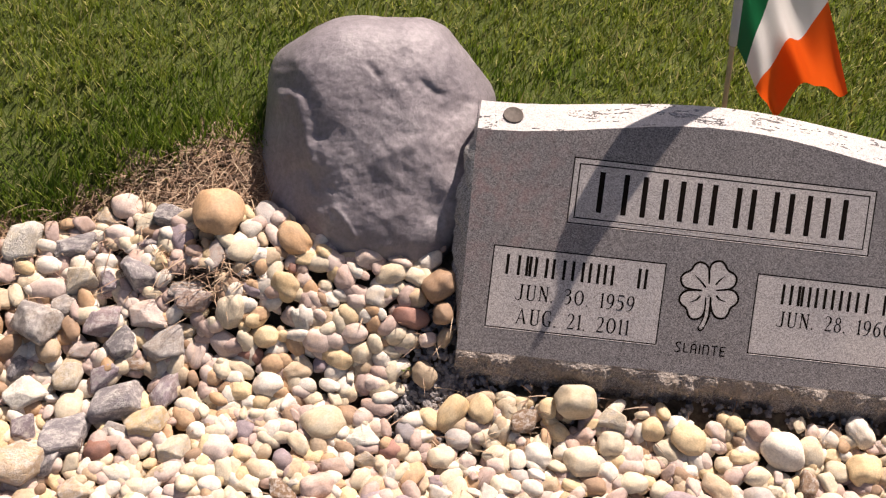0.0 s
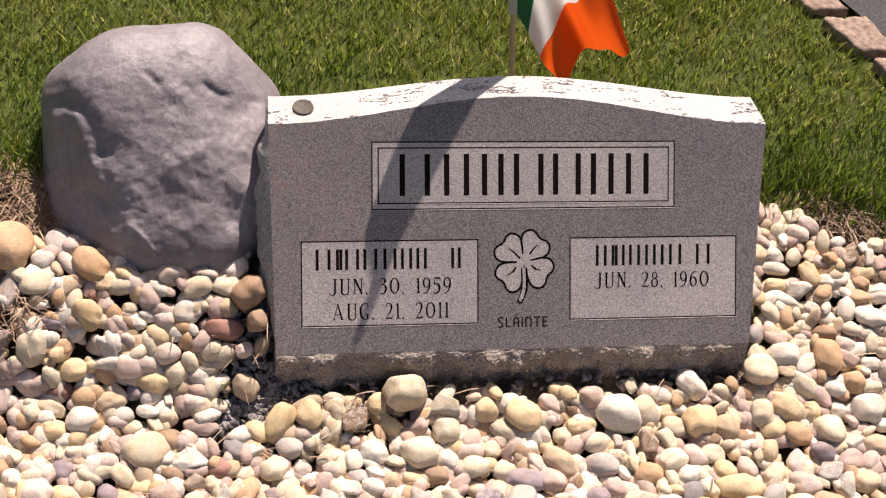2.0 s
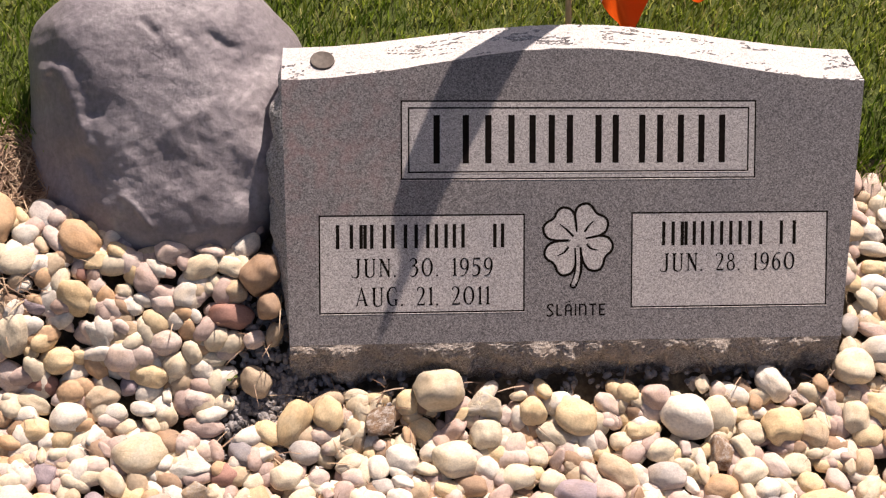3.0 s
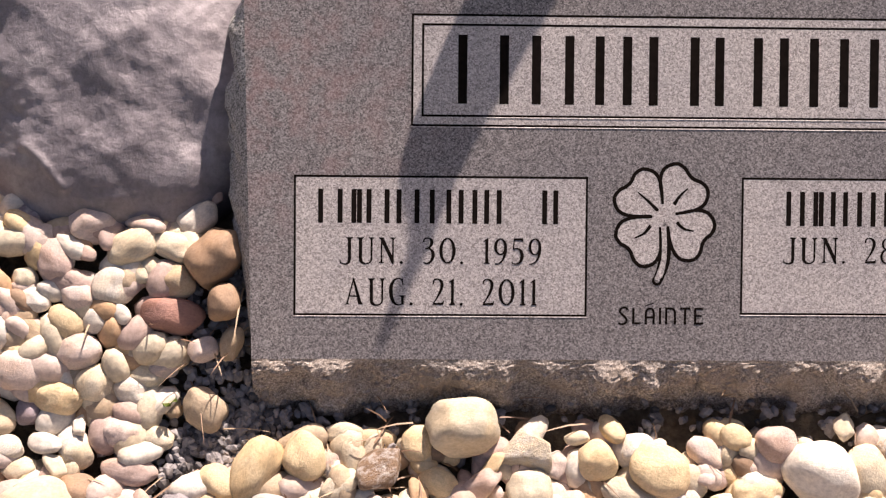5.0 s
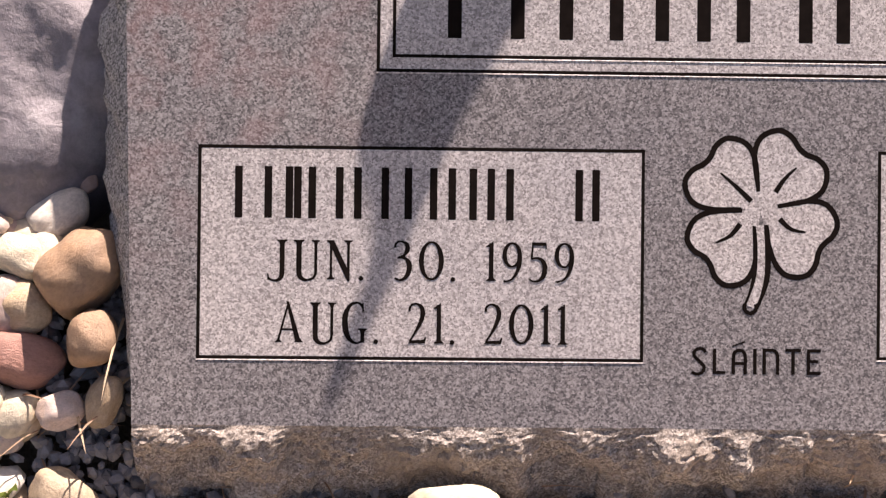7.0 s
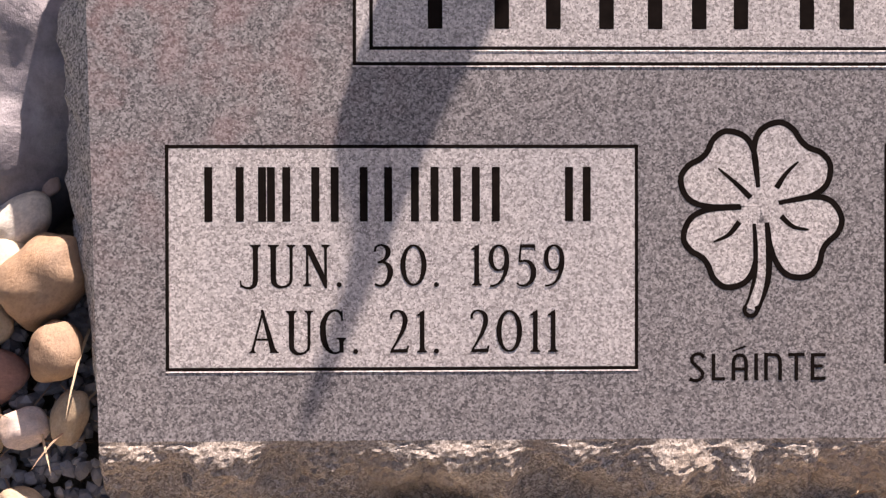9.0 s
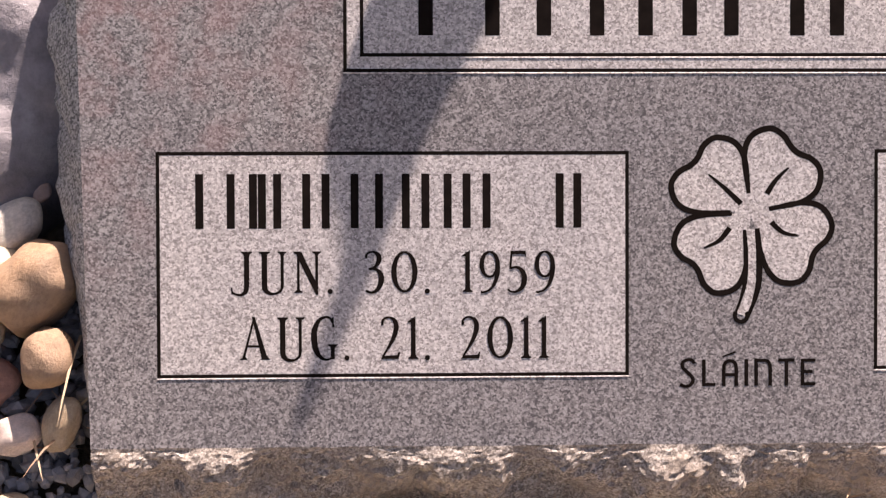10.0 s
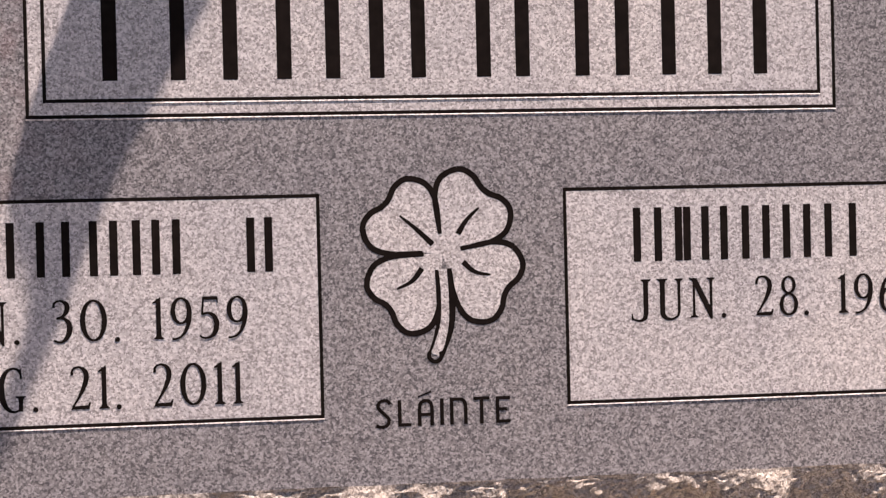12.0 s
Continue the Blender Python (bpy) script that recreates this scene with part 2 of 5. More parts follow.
def cloth_material(name, colour):
    m, nodes, links, b = material("flag_cloth_" + name, 0.8, spec=0.2)
    tc = nodes.new("ShaderNodeTexCoord").outputs["Object"]
    n = noise_tex(nodes, links, tc, 900, 2)
    r = ramp(nodes, [(0.3, tuple(c * 0.88 for c in colour)), (0.7, colour)])
    links.new(n.outputs["Fac"], r.inputs[0])
    links.new(r.outputs[0], b.inputs["Base Color"])
    t = nodes.new("ShaderNodeBsdfTranslucent")
    links.new(r.outputs[0], t.inputs["Color"])
    s = nodes.new("ShaderNodeMixShader")
    s.inputs[0].default_value = 0.4
    links.new(b.outputs[0], s.inputs[1])
    links.new(t.outputs[0], s.inputs[2])
    links.new(s.outputs[0], nodes["Material Output"].inputs["Surface"])
    return m


CLOTHS = {k: cloth_material(k, c) for k, c in CLOTH.items()}
WOOD = plain("pale_dowel_wood", (0.42, 0.31, 0.17), 0.6, 0.2, 90)
COIN = plain("tarnished_coin", (0.085, 0.07, 0.06), 0.65, 0.3, 300, metal=0.1, bump_size=0.0003, spec=0.3)


# ---- building helpers ----
def mesh_of(name, bm, mats, smooth=True):
    bm.normal_update()
    me = bpy.data.meshes.new(name)
    bm.to_mesh(me)
    bm.free()
    for m in (mats if isinstance(mats, (list, tuple)) else [mats]):
        me.materials.append(m)
    if smooth:
        me.polygons.foreach_set("use_smooth", [True] * len(me.polygons))
    return me


def thing(name, bm, mats, label="", category="", group="", kind="", smooth=True):
    return tagged(new(name, mesh_of(name, bm, mats, smooth)), label, category, group, kind)


def part(name, bm, mats, parent, label="", smooth=True):
    ob = new(name, mesh_of(name, bm, mats, smooth))
    ob.parent = parent
    return tagged(ob, label)


def raw_mesh(name, verts, faces, mat, smooth=True):
    me = bpy.data.meshes.new(name)
    me.from_pydata(verts, [], faces)
    me.materials.append(mat)
    if smooth:
        me.polygons.foreach_set("use_smooth", [True] * len(me.polygons))
    return me


def fbm(p, octaves=4):
    return noise.fractal(p, 0.9, 2.1, octaves)


# ---- the slanted gravestone's frame: u across, v up the slope, w into the stone ----
LEAN_BACK, FACE_Z = radians(46.0), 0.0568
SLOPE = Matrix.Translation((0, 0, FACE_Z)) @ Matrix(((1, 0, 0, 0), (0, math.cos(LEAN_BACK), math.sin(LEAN_BACK), 0), (0, -math.sin(LEAN_BACK), math.cos(LEAN_BACK), 0), (0, 0, 0, 1)))


def on_face(u, v, w=0.0):
    return SLOPE @ Vector((u, w, v))


# ---- ground ----
def bed_edge(x):
    """How far back the stone bed reaches at x."""
    left = max(0.0, min(1.0, (-0.45 - x) / 0.12))
    return 0.160 - 0.060 * left - 0.25 * max(0.0, -0.68 - x) - 0.03 * max(0.0, min(1.0, (x - 0.3) / 0.06)) - 0.22 * max(0.0, x - 0.36) + 0.010 * math.sin(23 * x) + 0.006 * math.sin(51 * x + 1)


def lawn_edge(x):
    """Where the green lawn begins at x."""
    return 0.187 - 0.5 * max(0.0, -0.64 - x) - 0.03 * max(0.0, min(1.0, (x - 0.28) / 0.06)) - 0.2 * max(0.0, x - 0.36) + 0.010 * math.sin(17 * x) + 0.007 * math.sin(43 * x + 2)


BANK = ([-0.25, -0.15, -0.10, -0.078, -0.036, -0.017, 0.005, 0.05, 0.10, 0.20], [-0.046, -0.035, -0.025, -0.017, 0.003, 0.024, 0.042, 0.074, 0.088, 0.094])
GENTLE = ([-0.25, -0.15, -0.10, -0.078, -0.05, 0.0, 0.05, 0.10, 0.15, 0.20, 0.30], [-0.046, -0.035, -0.025, -0.015, -0.001, 0.017, 0.036, 0.053, 0.067, 0.078, 0.092])


def rise(x, y):
    """The ground climbs behind the gravestone's foot, most steeply between the stone and the boulder."""
    steep = max(0.0, min(1.0, (x + 0.72) / 0.12)) * max(0.0, min(1.0, (-0.22 - x) / 0.08))
    return float(steep * np.interp(y, *BANK) + (1 - steep) * np.interp(y, *GENTLE))


def tilt(x, y):
    """The slope of the ground along y, in degrees."""
    return math.degrees(math.atan((rise(x, y + 0.012) - rise(x, y - 0.012)) / 0.024))


def ground_height(x, y):
    behind = min(1.0, max(0.0, (y - bed_edge(x)) / 0.1))
    return -0.030 + 0.028 * behind + rise(x, y)


def build_ground():
    bm = bmesh.new()
    xs = [-3000, -300, -30, -4] + [-1.6 + 0.05 * i for i in range(65)] + [4, 30, 300, 3000]
    ys = [-3000, -300, -30, -4] + [-1.6 + 0.05 * i for i in range(65)] + [4, 30, 300, 3000]
    grid = [[bm.verts.new((x, y, ground_height(x, y) + (0.006 * fbm((x * 9, y * 9, 0)) if abs(x) < 2 and abs(y) < 2 else 0))) for x in xs] for y in ys]
    for j in range(len(ys) - 1):
        for i in range(len(xs) - 1):
            f = bm.faces.new((grid[j][i], grid[j][i + 1], grid[j + 1][i + 1], grid[j + 1][i]))
            c = f.calc_center_median()
            f.material_index = 1 if c.y > lawn_edge(c.x) + 0.04 or not -1.22 + 0.08 * math.sin(9 * c.y) < c.x < 0.95 or c.y < -0.5 + 0.03 * math.sin(8 * c.x) else 0
    return thing("ground", bm, [SOIL, LAWN], "dark soil bed passing into a mown green lawn", "ground", kind="structure")


build_ground()


def blades(name, spots, mat, label, category, width, lean, curl):
    """Many narrow bent leaves; spots give x, y, z, length."""
    rng = np.random.default_rng(5)
    verts, faces = [], []
    for x, y, z, h in spots:
        a = rng.uniform(0, 2 * math.pi)
        d = Vector((math.cos(a), math.sin(a), 0))
        s = Vector((-d.y, d.x, 0)) * width * rng.uniform(0.6, 1.3)
        tip = abs(rng.normal(lean, lean * 0.5))
        k = len(verts)
        for q, wd in ((0, 1.0), (0.45, 0.85), (0.8, 0.55)):
            c = Vector((x, y, z)) + d * (tip * q + curl * q * q) * h + Vector((0, 0, h * q * (1 - 0.35 * q * tip)))
            verts += [tuple(c - s * wd), tuple(c + s * wd)]
        c = Vector((x, y, z)) + d * (tip + curl) * h + Vector((0, 0, h * (1 - 0.35 * tip)))
        verts.append(tuple(c))
        faces += [(k, k + 1, k + 3, k + 2), (k + 2, k + 3, k + 5, k + 4), (k + 4, k + 5, k + 6)]
    return tagged(new(name, raw_mesh(name, verts, faces, mat)), label, category, kind="stuff")


def edging_line(y):
    """x of the paver row's near edge at y."""
    return 0.500 - 0.557 * (y - 0.508)


def build_lawn():
    rng = np.random.default_rng(3)
    spots, dry = [], []
    while len(spots) < 72000:
        x, y = rng.uniform(-1.35, 0.9), rng.uniform(0.08, 1.1)
        if y < lawn_edge(x) - 0.01 + 0.035 * rng.random() or x > edging_line(y) - 0.005:
            continue
        edge = min(1.0, (y - lawn_edge(x)) / 0.07)
        patch = 0.5 + 0.5 * fbm((x * 5, y * 5, 3), 3)
        if rng.random() > 0.35 + 0.75 * patch + 0.3 * (edge < 0.9):
            continue
        spots.append((x, y, ground_height(x, y) - 0.003, (0.013 + 0.017 * rng.random()) * (1.0 + 0.5 * (edge < 1))))
    deep = [s for s in spots if s[1] - lawn_edge(s[0]) + 0.10 * fbm((s[0] * 6, s[1] * 6, 5.0), 3) < 0.17]
    marked = set(deep)
    blades("lawn_grass", deep, GRASS, "thick deep green grass growing behind the stone bed", "grass", 0.0010, 0.24, 0.22)
    blades("mown_grass", [s for s in spots if s not in marked], GRASS_PALE, "sunny yellow-green mown lawn grass with dry blades", "grass", 0.0010, 0.28, 0.22)
    while len(dry) < 15000:
        x, y = rng.uniform(-1.35, 0.9), rng.uniform(-0.02, 0.5)
        lo, hi = bed_edge(x) - 0.025, lawn_edge(x) + 0.03
        if not lo + 0.02 * rng.random() < y < hi - 0.02 * rng.random():
            continue
        dry.append((x, y, ground_height(x, y) + 0.004, 0.006 + 0.011 * rng.random()))
    while len(dry) < 14600:
        x, y = rng.uniform(-1.35, 0.7), rng.uniform(0.3, 1.0)
        if fbm((x * 4, y * 4, 8), 3) > 0.05 and x < edging_line(y):
            dry.append((x, y, ground_height(x, y) + 0.006, 0.008 + 0.009 * rng.random()))
    for cx, cy, spread, count in ((-0.60, 0.03, 0.024, 170), (-0.68, 0.07, 0.05, 160), (-0.85, 0.03, 0.06, 120), (-0.29, -0.09, 0.03, 10), (-0.05, -0.16, 0.08, 12), (-0.42, -0.16, 0.1, 14), (0.1, -0.09, 0.1, 12), (0.3, -0.05, 0.03, 16), (-0.75, -0.2, 0.08, 30), (-0.25, -0.06, 0.03, 8), (-0.325, -0.01, 0.02, 16), (0.0, -0.19, 0.22, 80), (-0.5, -0.10, 0.17, 90), (-0.24, -0.10, 0.06, 20), (0.36, -0.02, 0.08, 50)):
        for _ in range(count):
            x, y = rng.normal(cx, spread), rng.normal(cy, spread * 0.6)
            dry.append((x, y, rise(x, y) - 0.012 + 0.012 * rng.random(), 0.007 + 0.012 * rng.random()))
    blades("dry_grass", dry, STRAW, "dead straw-coloured grass along the lawn's edge", "grass", 0.0007, 1.7, 0.4)


build_lawn()


# ---- road and paver edging behind ----
def build_road():
    bm = bmesh.new()
    rows = []
    for y in (-60.0, -6.0, -1.0, -0.2, -0.03, 0.1, 0.2, 0.35, 0.5, 1.0, 2.0, 8.0, 60.0):
        x = edging_line(y) + 0.07
        z = rise(x, y) + 0.010
        rows.append([bm.verts.new((x, y, z)), bm.verts.new((x + 4.0, y, z))])
    for a, b in zip(rows, rows[1:]):
        bm.faces.new((a[0], a[1], b[1], b[0]))
    thing("road", bm, ASPHALT, "dark grey asphalt road beside the paver edging", "road", kind="structure")


def paver_mesh():
    """A skewed concrete edging block with worn edges."""
    bm = bmesh.new()
    plan = [(0.0, 0.0), (0.034, -0.068), (0.090, -0.070), (0.064, 0.002)]
    low = [bm.verts.new((x, y, -0.06)) for x, y in plan]
    top = [bm.verts.new((x, y, 0.0)) for x, y in plan]
    bm.faces.new(top)
    bm.faces.new(low[::-1])
    for k in range(4):
        bm.faces.new((low[k], low[(k + 1) % 4], top[(k + 1) % 4], top[k]))
    bmesh.ops.subdivide_edges(bm, edges=bm.edges[:], cuts=11, use_grid_fill=True)
    bm.normal_update()
    for v in bm.verts:
        edge = min(1.0, (0.0 - v.co.z) / 0.008)
        v.co += v.normal * (0.004 * fbm(v.co * 45) + 0.002 * fbm(v.co * 140)) - Vector((0, 0, 0.003 * (1 - edge) * abs(fbm(v.co * 60))))
    return mesh_of("edging_paver", bm, PAVER)


build_road()
paver = paver_mesh()
for i in range(-4, 7):
    ob = new("edging_paver", paver)
    ob.matrix_world = pose(0.510 - 0.049 * i, 0.508 + 0.088 * i - 0.010, 0.106 + 0.003 * math.sin(i * 5), 2 * math.sin(i * 3), -2, 2.5 * math.sin(i * 7))
    tagged(ob, "rough brown concrete edging paver set askew in the grass", "paver", "pavers edging the road")


# ---- gravestone ----
FOOT_V = -0.033


def top_v(u):
    return 0.237 + 0.0325 * 0.5 * (1 + math.cos(math.pi * max(-1.0, min(1.0, u / 0.307))))


def top_depth(v):
    """The top narrows where it arches up, as the front leans towards the back."""
    return 0.046 - 0.011 * (v - 0.237) / 0.0325


def right_edge(v):
    return 0.283 + 0.020 * (v + 0.033) / 0.27


def left_edge(v):
    return -0.300 - 0.0065 * (v + 0.033) / 0.27


def build_gravestone():
    stone = tagged(new("gravestone"), "grey granite slant gravestone with a curved top and engraved panels", "gravestone")
    stone.location = (0, 0, 0)
    # polished sloping face
    bm = bmesh.new()
    n, k = 60, 10
    def face_u(i, v):
        return left_edge(v) + (right_edge(v) - left_edge(v)) * i / n
    rows = []
    for j in range(k + 1):
        row = []
        for i in range(n + 1):
            u0 = -0.305 + 0.61 * i / n
            v = FOOT_V + (top_v(u0) - FOOT_V) * j / k
            chip = 0.0012 * fbm((u0 * 60, 3.0, 0)) if j == k else (0.0005 * fbm((u0 * 70, 9.0, 0)) if j == 0 else 0)
            row.append(bm.verts.new(on_face(face_u(i, v), v + chip)))
        rows.append(row)
    for a, b in zip(rows, rows[1:]):
        for i in range(n):
            bm.faces.new((a[i], a[i + 1], b[i + 1], b[i]))
    part("face", bm, GRANITE, stone, "satin grey granite face", smooth=False)
    # sawn top with shallow chips
    m = 46
    bm = bmesh.new()
    grid = []
    for j in range(m + 1):
        row = []
        for i in range(n * 10 + 1):
            s = i / (n * 10)
            u0 = -0.305 + 0.61 * s
            v = top_v(u0)
            p = on_face(left_edge(v) + (right_edge(v) - left_edge(v)) * s, v)
            q = j / m
            p.x -= (0.008 if s > 0.5 else 0.003) * q * (abs(s - 0.5) * 2) ** 8 * (1 if s > 0.5 else -1)
            p.y += top_depth(v) * q
            r = abs(fbm((p.x * 17, p.y * 120, 1.0), 5))
            where = fbm((p.x * 16, p.y * 40, 8.0), 3)
            chip = max(0.0, 1 - r / 0.045) * min(1.0, max(0.0, (where - 0.02) / 0.1))
            p.z += -0.0036 * chip * (0 < j < m) + 0.0004 * fbm((p.x * 90, p.y * 90, 5)) * (j > 0)
            row.append(bm.verts.new(p))
        grid.append(row)
    for a, b in zip(grid, grid[1:]):
        for i in range(n * 10):
            bm.faces.new((a[i], a[i + 1], b[i + 1], b[i]))
    part("top", bm, ROUGH_TOP, stone, "pale sawn top with small chips", smooth=False)
    # rough sides, back and base
    def side(edge, sign):
        bm = bmesh.new()
        cols = []
        kk, mm = 40, 26
        for j in range(kk + 1):
            v = FOOT_V + (0.237 - FOOT_V) * j / kk
            p0 = on_face(edge(v), v)
            row = []
            for i in range(mm + 1):
                q = i / mm
                y = p0.y + (0.217 - p0.y) * q
                grow = max(0.0, math.sin(math.pi * min(1.0, q * 1.9))) ** 0.75
                bulge = grow * max(0.0, math.sin(math.pi * j / kk)) ** 0.7
                x = p0.x + sign * (0.015 * bulge * (1.0 if sign < 0 else -0.2) + 0.009 * bulge * fbm((p0.z * 45, y * 25, sign), 5))
                if sign > 0:
                    x -= 0.008 * q * (j / kk) ** 4
                row.append(bm.verts.new((x, y, p0.z)))
            cols.append(row)
        low = [bm.verts.new((v.co.x, v.co.y, -0.06)) for v in cols[0]]
        cols.insert(0, low)
        for a, b in zip(cols, cols[1:]):
            for i in range(mm):
                bm.faces.new((a[i], a[i + 1], b[i + 1], b[i]) if sign > 0 else (a[i + 1], a[i], b[i], b[i + 1]))
        part("side", bm, ROUGH, stone, "rock-pitched granite side", smooth=False)
    side(left_edge, -1)
    side(right_edge, 1)
    bm = bmesh.new()
    a = []
    for i in range(n + 1):
        s = i / n
        u0 = -0.305 + 0.61 * s
        p = on_face(left_edge(top_v(u0)) + (right_edge(top_v(u0)) - left_edge(top_v(u0))) * s, top_v(u0))
        p.x -= (0.008 if s > 0.5 else 0.003) * (abs(s - 0.5) * 2) ** 8 * (1 if s > 0.5 else -1)
        a.append((bm.verts.new((p.x, p.y + top_depth(top_v(u0)), p.z)), bm.verts.new((p.x, 0.217, 0.12)), bm.verts.new((p.x, 0.217, -0.06))))
    for p, q in zip(a, a[1:]):
        bm.faces.new((q[0], p[0], p[1], q[1]))
        bm.faces.new((q[1], p[1], p[2], q[2]))
    part("back", bm, ROUGH, stone, "rough granite back", smooth=False)
    # weathered nose under the face
    bm = bmesh.new()
    n2, m2 = 520, 44
    flakes = [(-0.288, 0.014, 0.005), (-0.243, 0.020, 0.010), (-0.205, 0.008, 0.004), (-0.130, 0.026, 0.010), (-0.086, 0.007, 0.004), (-0.038, 0.016, 0.008), (-0.012, 0.008, 0.005), (0.015, 0.011, 0.006), (0.062, 0.008, 0.004), (0.143, 0.020, 0.008), (0.204, 0.014, 0.008), (0.236, 0.012, 0.007)]
    grid = []
    for j in range(m2 + 1):
        q = j / m2
        row = []
        for i in range(n2 + 1):
            s = i / n2
            u = left_edge(FOOT_V) + (right_edge(FOOT_V) - left_edge(FOOT_V)) * s
            p = on_face(u, FOOT_V + 0.0005 * fbm(((-0.305 + 0.61 * s) * 70, 9.0, 0)))
            rough = fbm((u * 26, q * 2.2, 7.0), 5)
            # flaked patches jut out just below the arris
            flake = 0.0
            for cu, half, far in flakes:
                edge = 1 - abs(u - cu + 0.006 * fbm((u * 80, q * 6, 6.0), 3)) / half
                flake = max(flake, min(1.0, max(0.0, edge * 2.2)) * 0.8 * far * (0.85 + 0.4 * fbm((u * 40, cu * 40, 2.0), 3)))
            jut = flake * min(1.0, q / 0.26) ** 0.9 * (1 - 0.4 * min(1.0, max(0.0, (q - 0.28) / 0.5)))
            crumb = 0.0016 * fbm((u * 230, q * 26, 3.0), 3) * min(1.0, q * 7) + 0.0013 * flake / 0.009 * fbm((u * 170, q * 24, 8.0), 2) * min(1.0, q * 9) * max(0.0, 1 - q / 0.5)
            out = jut + crumb + 0.0012 * min(1.0, q * 8) + 0.0085 * max(0.0, math.sin(math.pi * min(1.0, q * 1.05))) * (0.55 + rough)
            p.y -= out
            p.z -= 0.082 * q ** 1.5 + 0.0005 * (q > 0) + 0.0016 * abs(fbm((u * 90, q * 9, 1.0), 4)) * (q > 0)
            row.append(bm.verts.new(p))
        grid.append(row)
    for b, a in zip(grid, grid[1:]):
        for i in range(n2):
            bm.faces.new((a[i], a[i + 1], b[i + 1], b[i]))
    part("nose", bm, NOSE, stone, "weathered brown rock-pitched nose", smooth=False)
    return stone


STONE = build_gravestone()


def plate(name, u0, v0, u1, v1, w, mat, label="", parent=None):
    bm = bmesh.new()
    bm.faces.new([bm.verts.new(on_face(u, v, w)) for u, v in ((u0, v0), (u1, v0), (u1, v1), (u0, v1))])
    return part(name, bm, mat, parent or STONE, label, smooth=False)


def groove(name, u0, v0, u1, v1, width, panel, w=-0.00007):
    """A rectangular engraved line."""
    bm = bmesh.new()
    outer = [(u0, v0), (u1, v0), (u1, v1), (u0, v1)]
    inner = [(u0 + width, v0 + width), (u1 - width, v0 + width), (u1 - width, v1 - width), (u0 + width, v1 - width)]
    o = [bm.verts.new(on_face(u, v, w)) for u, v in outer]
    i = [bm.verts.new(on_face(u, v, w)) for u, v in inner]
    for k in range(4):
        bm.faces.new((o[k], o[(k + 1) % 4], i[(k + 1) % 4], i[k]))
    part(name, bm, INK, panel, "black engraved border line", smooth=False)
    lip = bmesh.new()
    rows = [[lip.verts.new(on_face(u0 + (u1 - u0) * k / 40, v, h)) for k in range(41)] for v, h in ((v0, w), (v0 - 0.0005, w - 0.00022), (v0 - 0.0007, 0.0))]
    for a, b in zip(rows, rows[1:]):
        for k in range(40):
            lip.faces.new((b[k], b[k + 1], a[k + 1], a[k]))
    part("border_lip", lip, FROSTED, panel, "bright cut lip under the border line", smooth=False)


NAME_PANEL = plate("panel", -0.186, 0.1355, 0.1865, 0.2165, -0.00003, FROSTED, "pale frosted panel")
groove("border", -0.186, 0.1355, 0.1865, 0.2165, 0.0016, NAME_PANEL)
groove("border", -0.1785, 0.1425, 0.179, 0.2095, 0.0016, NAME_PANEL)
LEFT_PANEL = plate("panel", -0.270, -0.0015, -0.0575, 0.1000, -0.00003, FROSTED, "pale frosted panel")
groove("border", -0.270, -0.0015, -0.0575, 0.1000, 0.0016, LEFT_PANEL)
RIGHT_PANEL = plate("panel", 0.0545, 0.0005, 0.266, 0.1005, -0.00003, FROSTED, "pale frosted panel")
groove("border", 0.0545, 0.0005, 0.266, 0.1005, 0.0016, RIGHT_PANEL)


def smooth_line(pts, steps=5):
    out = []
    for i in range(len(pts) - 1):
        p = [Vector(pts[max(0, min(len(pts) - 1, i + k))]) for k in (-1, 0, 1, 2)]
        for s in range(steps):
            t = s / steps
            out.append(tuple(0.5 * (2 * p[1] + (p[2] - p[0]) * t + (2 * p[0] - 5 * p[1] + 4 * p[2] - p[3]) * t * t + (3 * p[1] - p[0] - 3 * p[2] + p[3]) * t ** 3)))
    return out + [tuple(pts[-1])]


def stroke(*knots):
    """A swelling pen stroke through (x, y, width): its outline as quads."""
    line = smooth_line(knots, 6 if len(knots) > 2 else 1)
    sides = []
    for i, (x, y, w) in enumerate(line):
        a, b = line[max(0, i - 1)], line[min(len(line) - 1, i + 1)]
        d = Vector((b[0] - a[0], b[1] - a[1])).normalized() * max(0.02, w) / 2
        sides.append(((x - d.y, y + d.x), (x + d.y, y - d.x)))
    return [[p[1], q[1], q[0], p[0]] for p, q in zip(sides, sides[1:])]


def stem(x, w, y0, y1, foot=True, head=True):
    """An upright stem with bracketed serifs."""
    h = w / 2
    right = [(x + h + 0.075, y0), (x + h + 0.06, y0 + 0.035), (x + h + 0.015, y0 + 0.06), (x + h, y0 + 0.12)] if foot else [(x + h, y0)]
    right += [(x + h, y1 - 0.12), (x + h + 0.015, y1 - 0.06), (x + h + 0.06, y1 - 0.035), (x + h + 0.075, y1)] if head else [(x + h, y1)]
    return [right + [(2 * x - px, py) for px, py in reversed(right)]]


def oval(cx, cy, rx, ry, thick, thin):
    """A closed ring, thick at its sides and thin above and below."""
    quads, n = [], 28
    def at(k):
        c, s = math.cos(2 * math.pi * k / n), math.sin(2 * math.pi * k / n)
        w = thin + (thick - thin) * abs(c) ** 1.3
        return (cx + (rx - w * 0.5) * c, cy + (ry - w * 0.5) * s), (cx + (rx + w * 0.5) * c, cy + (ry + w * 0.5) * s)
    for k in range(n):
        p, q = at(k), at(k + 1)
        quads.append([p[0], p[1], q[1], q[0]])
    return quads


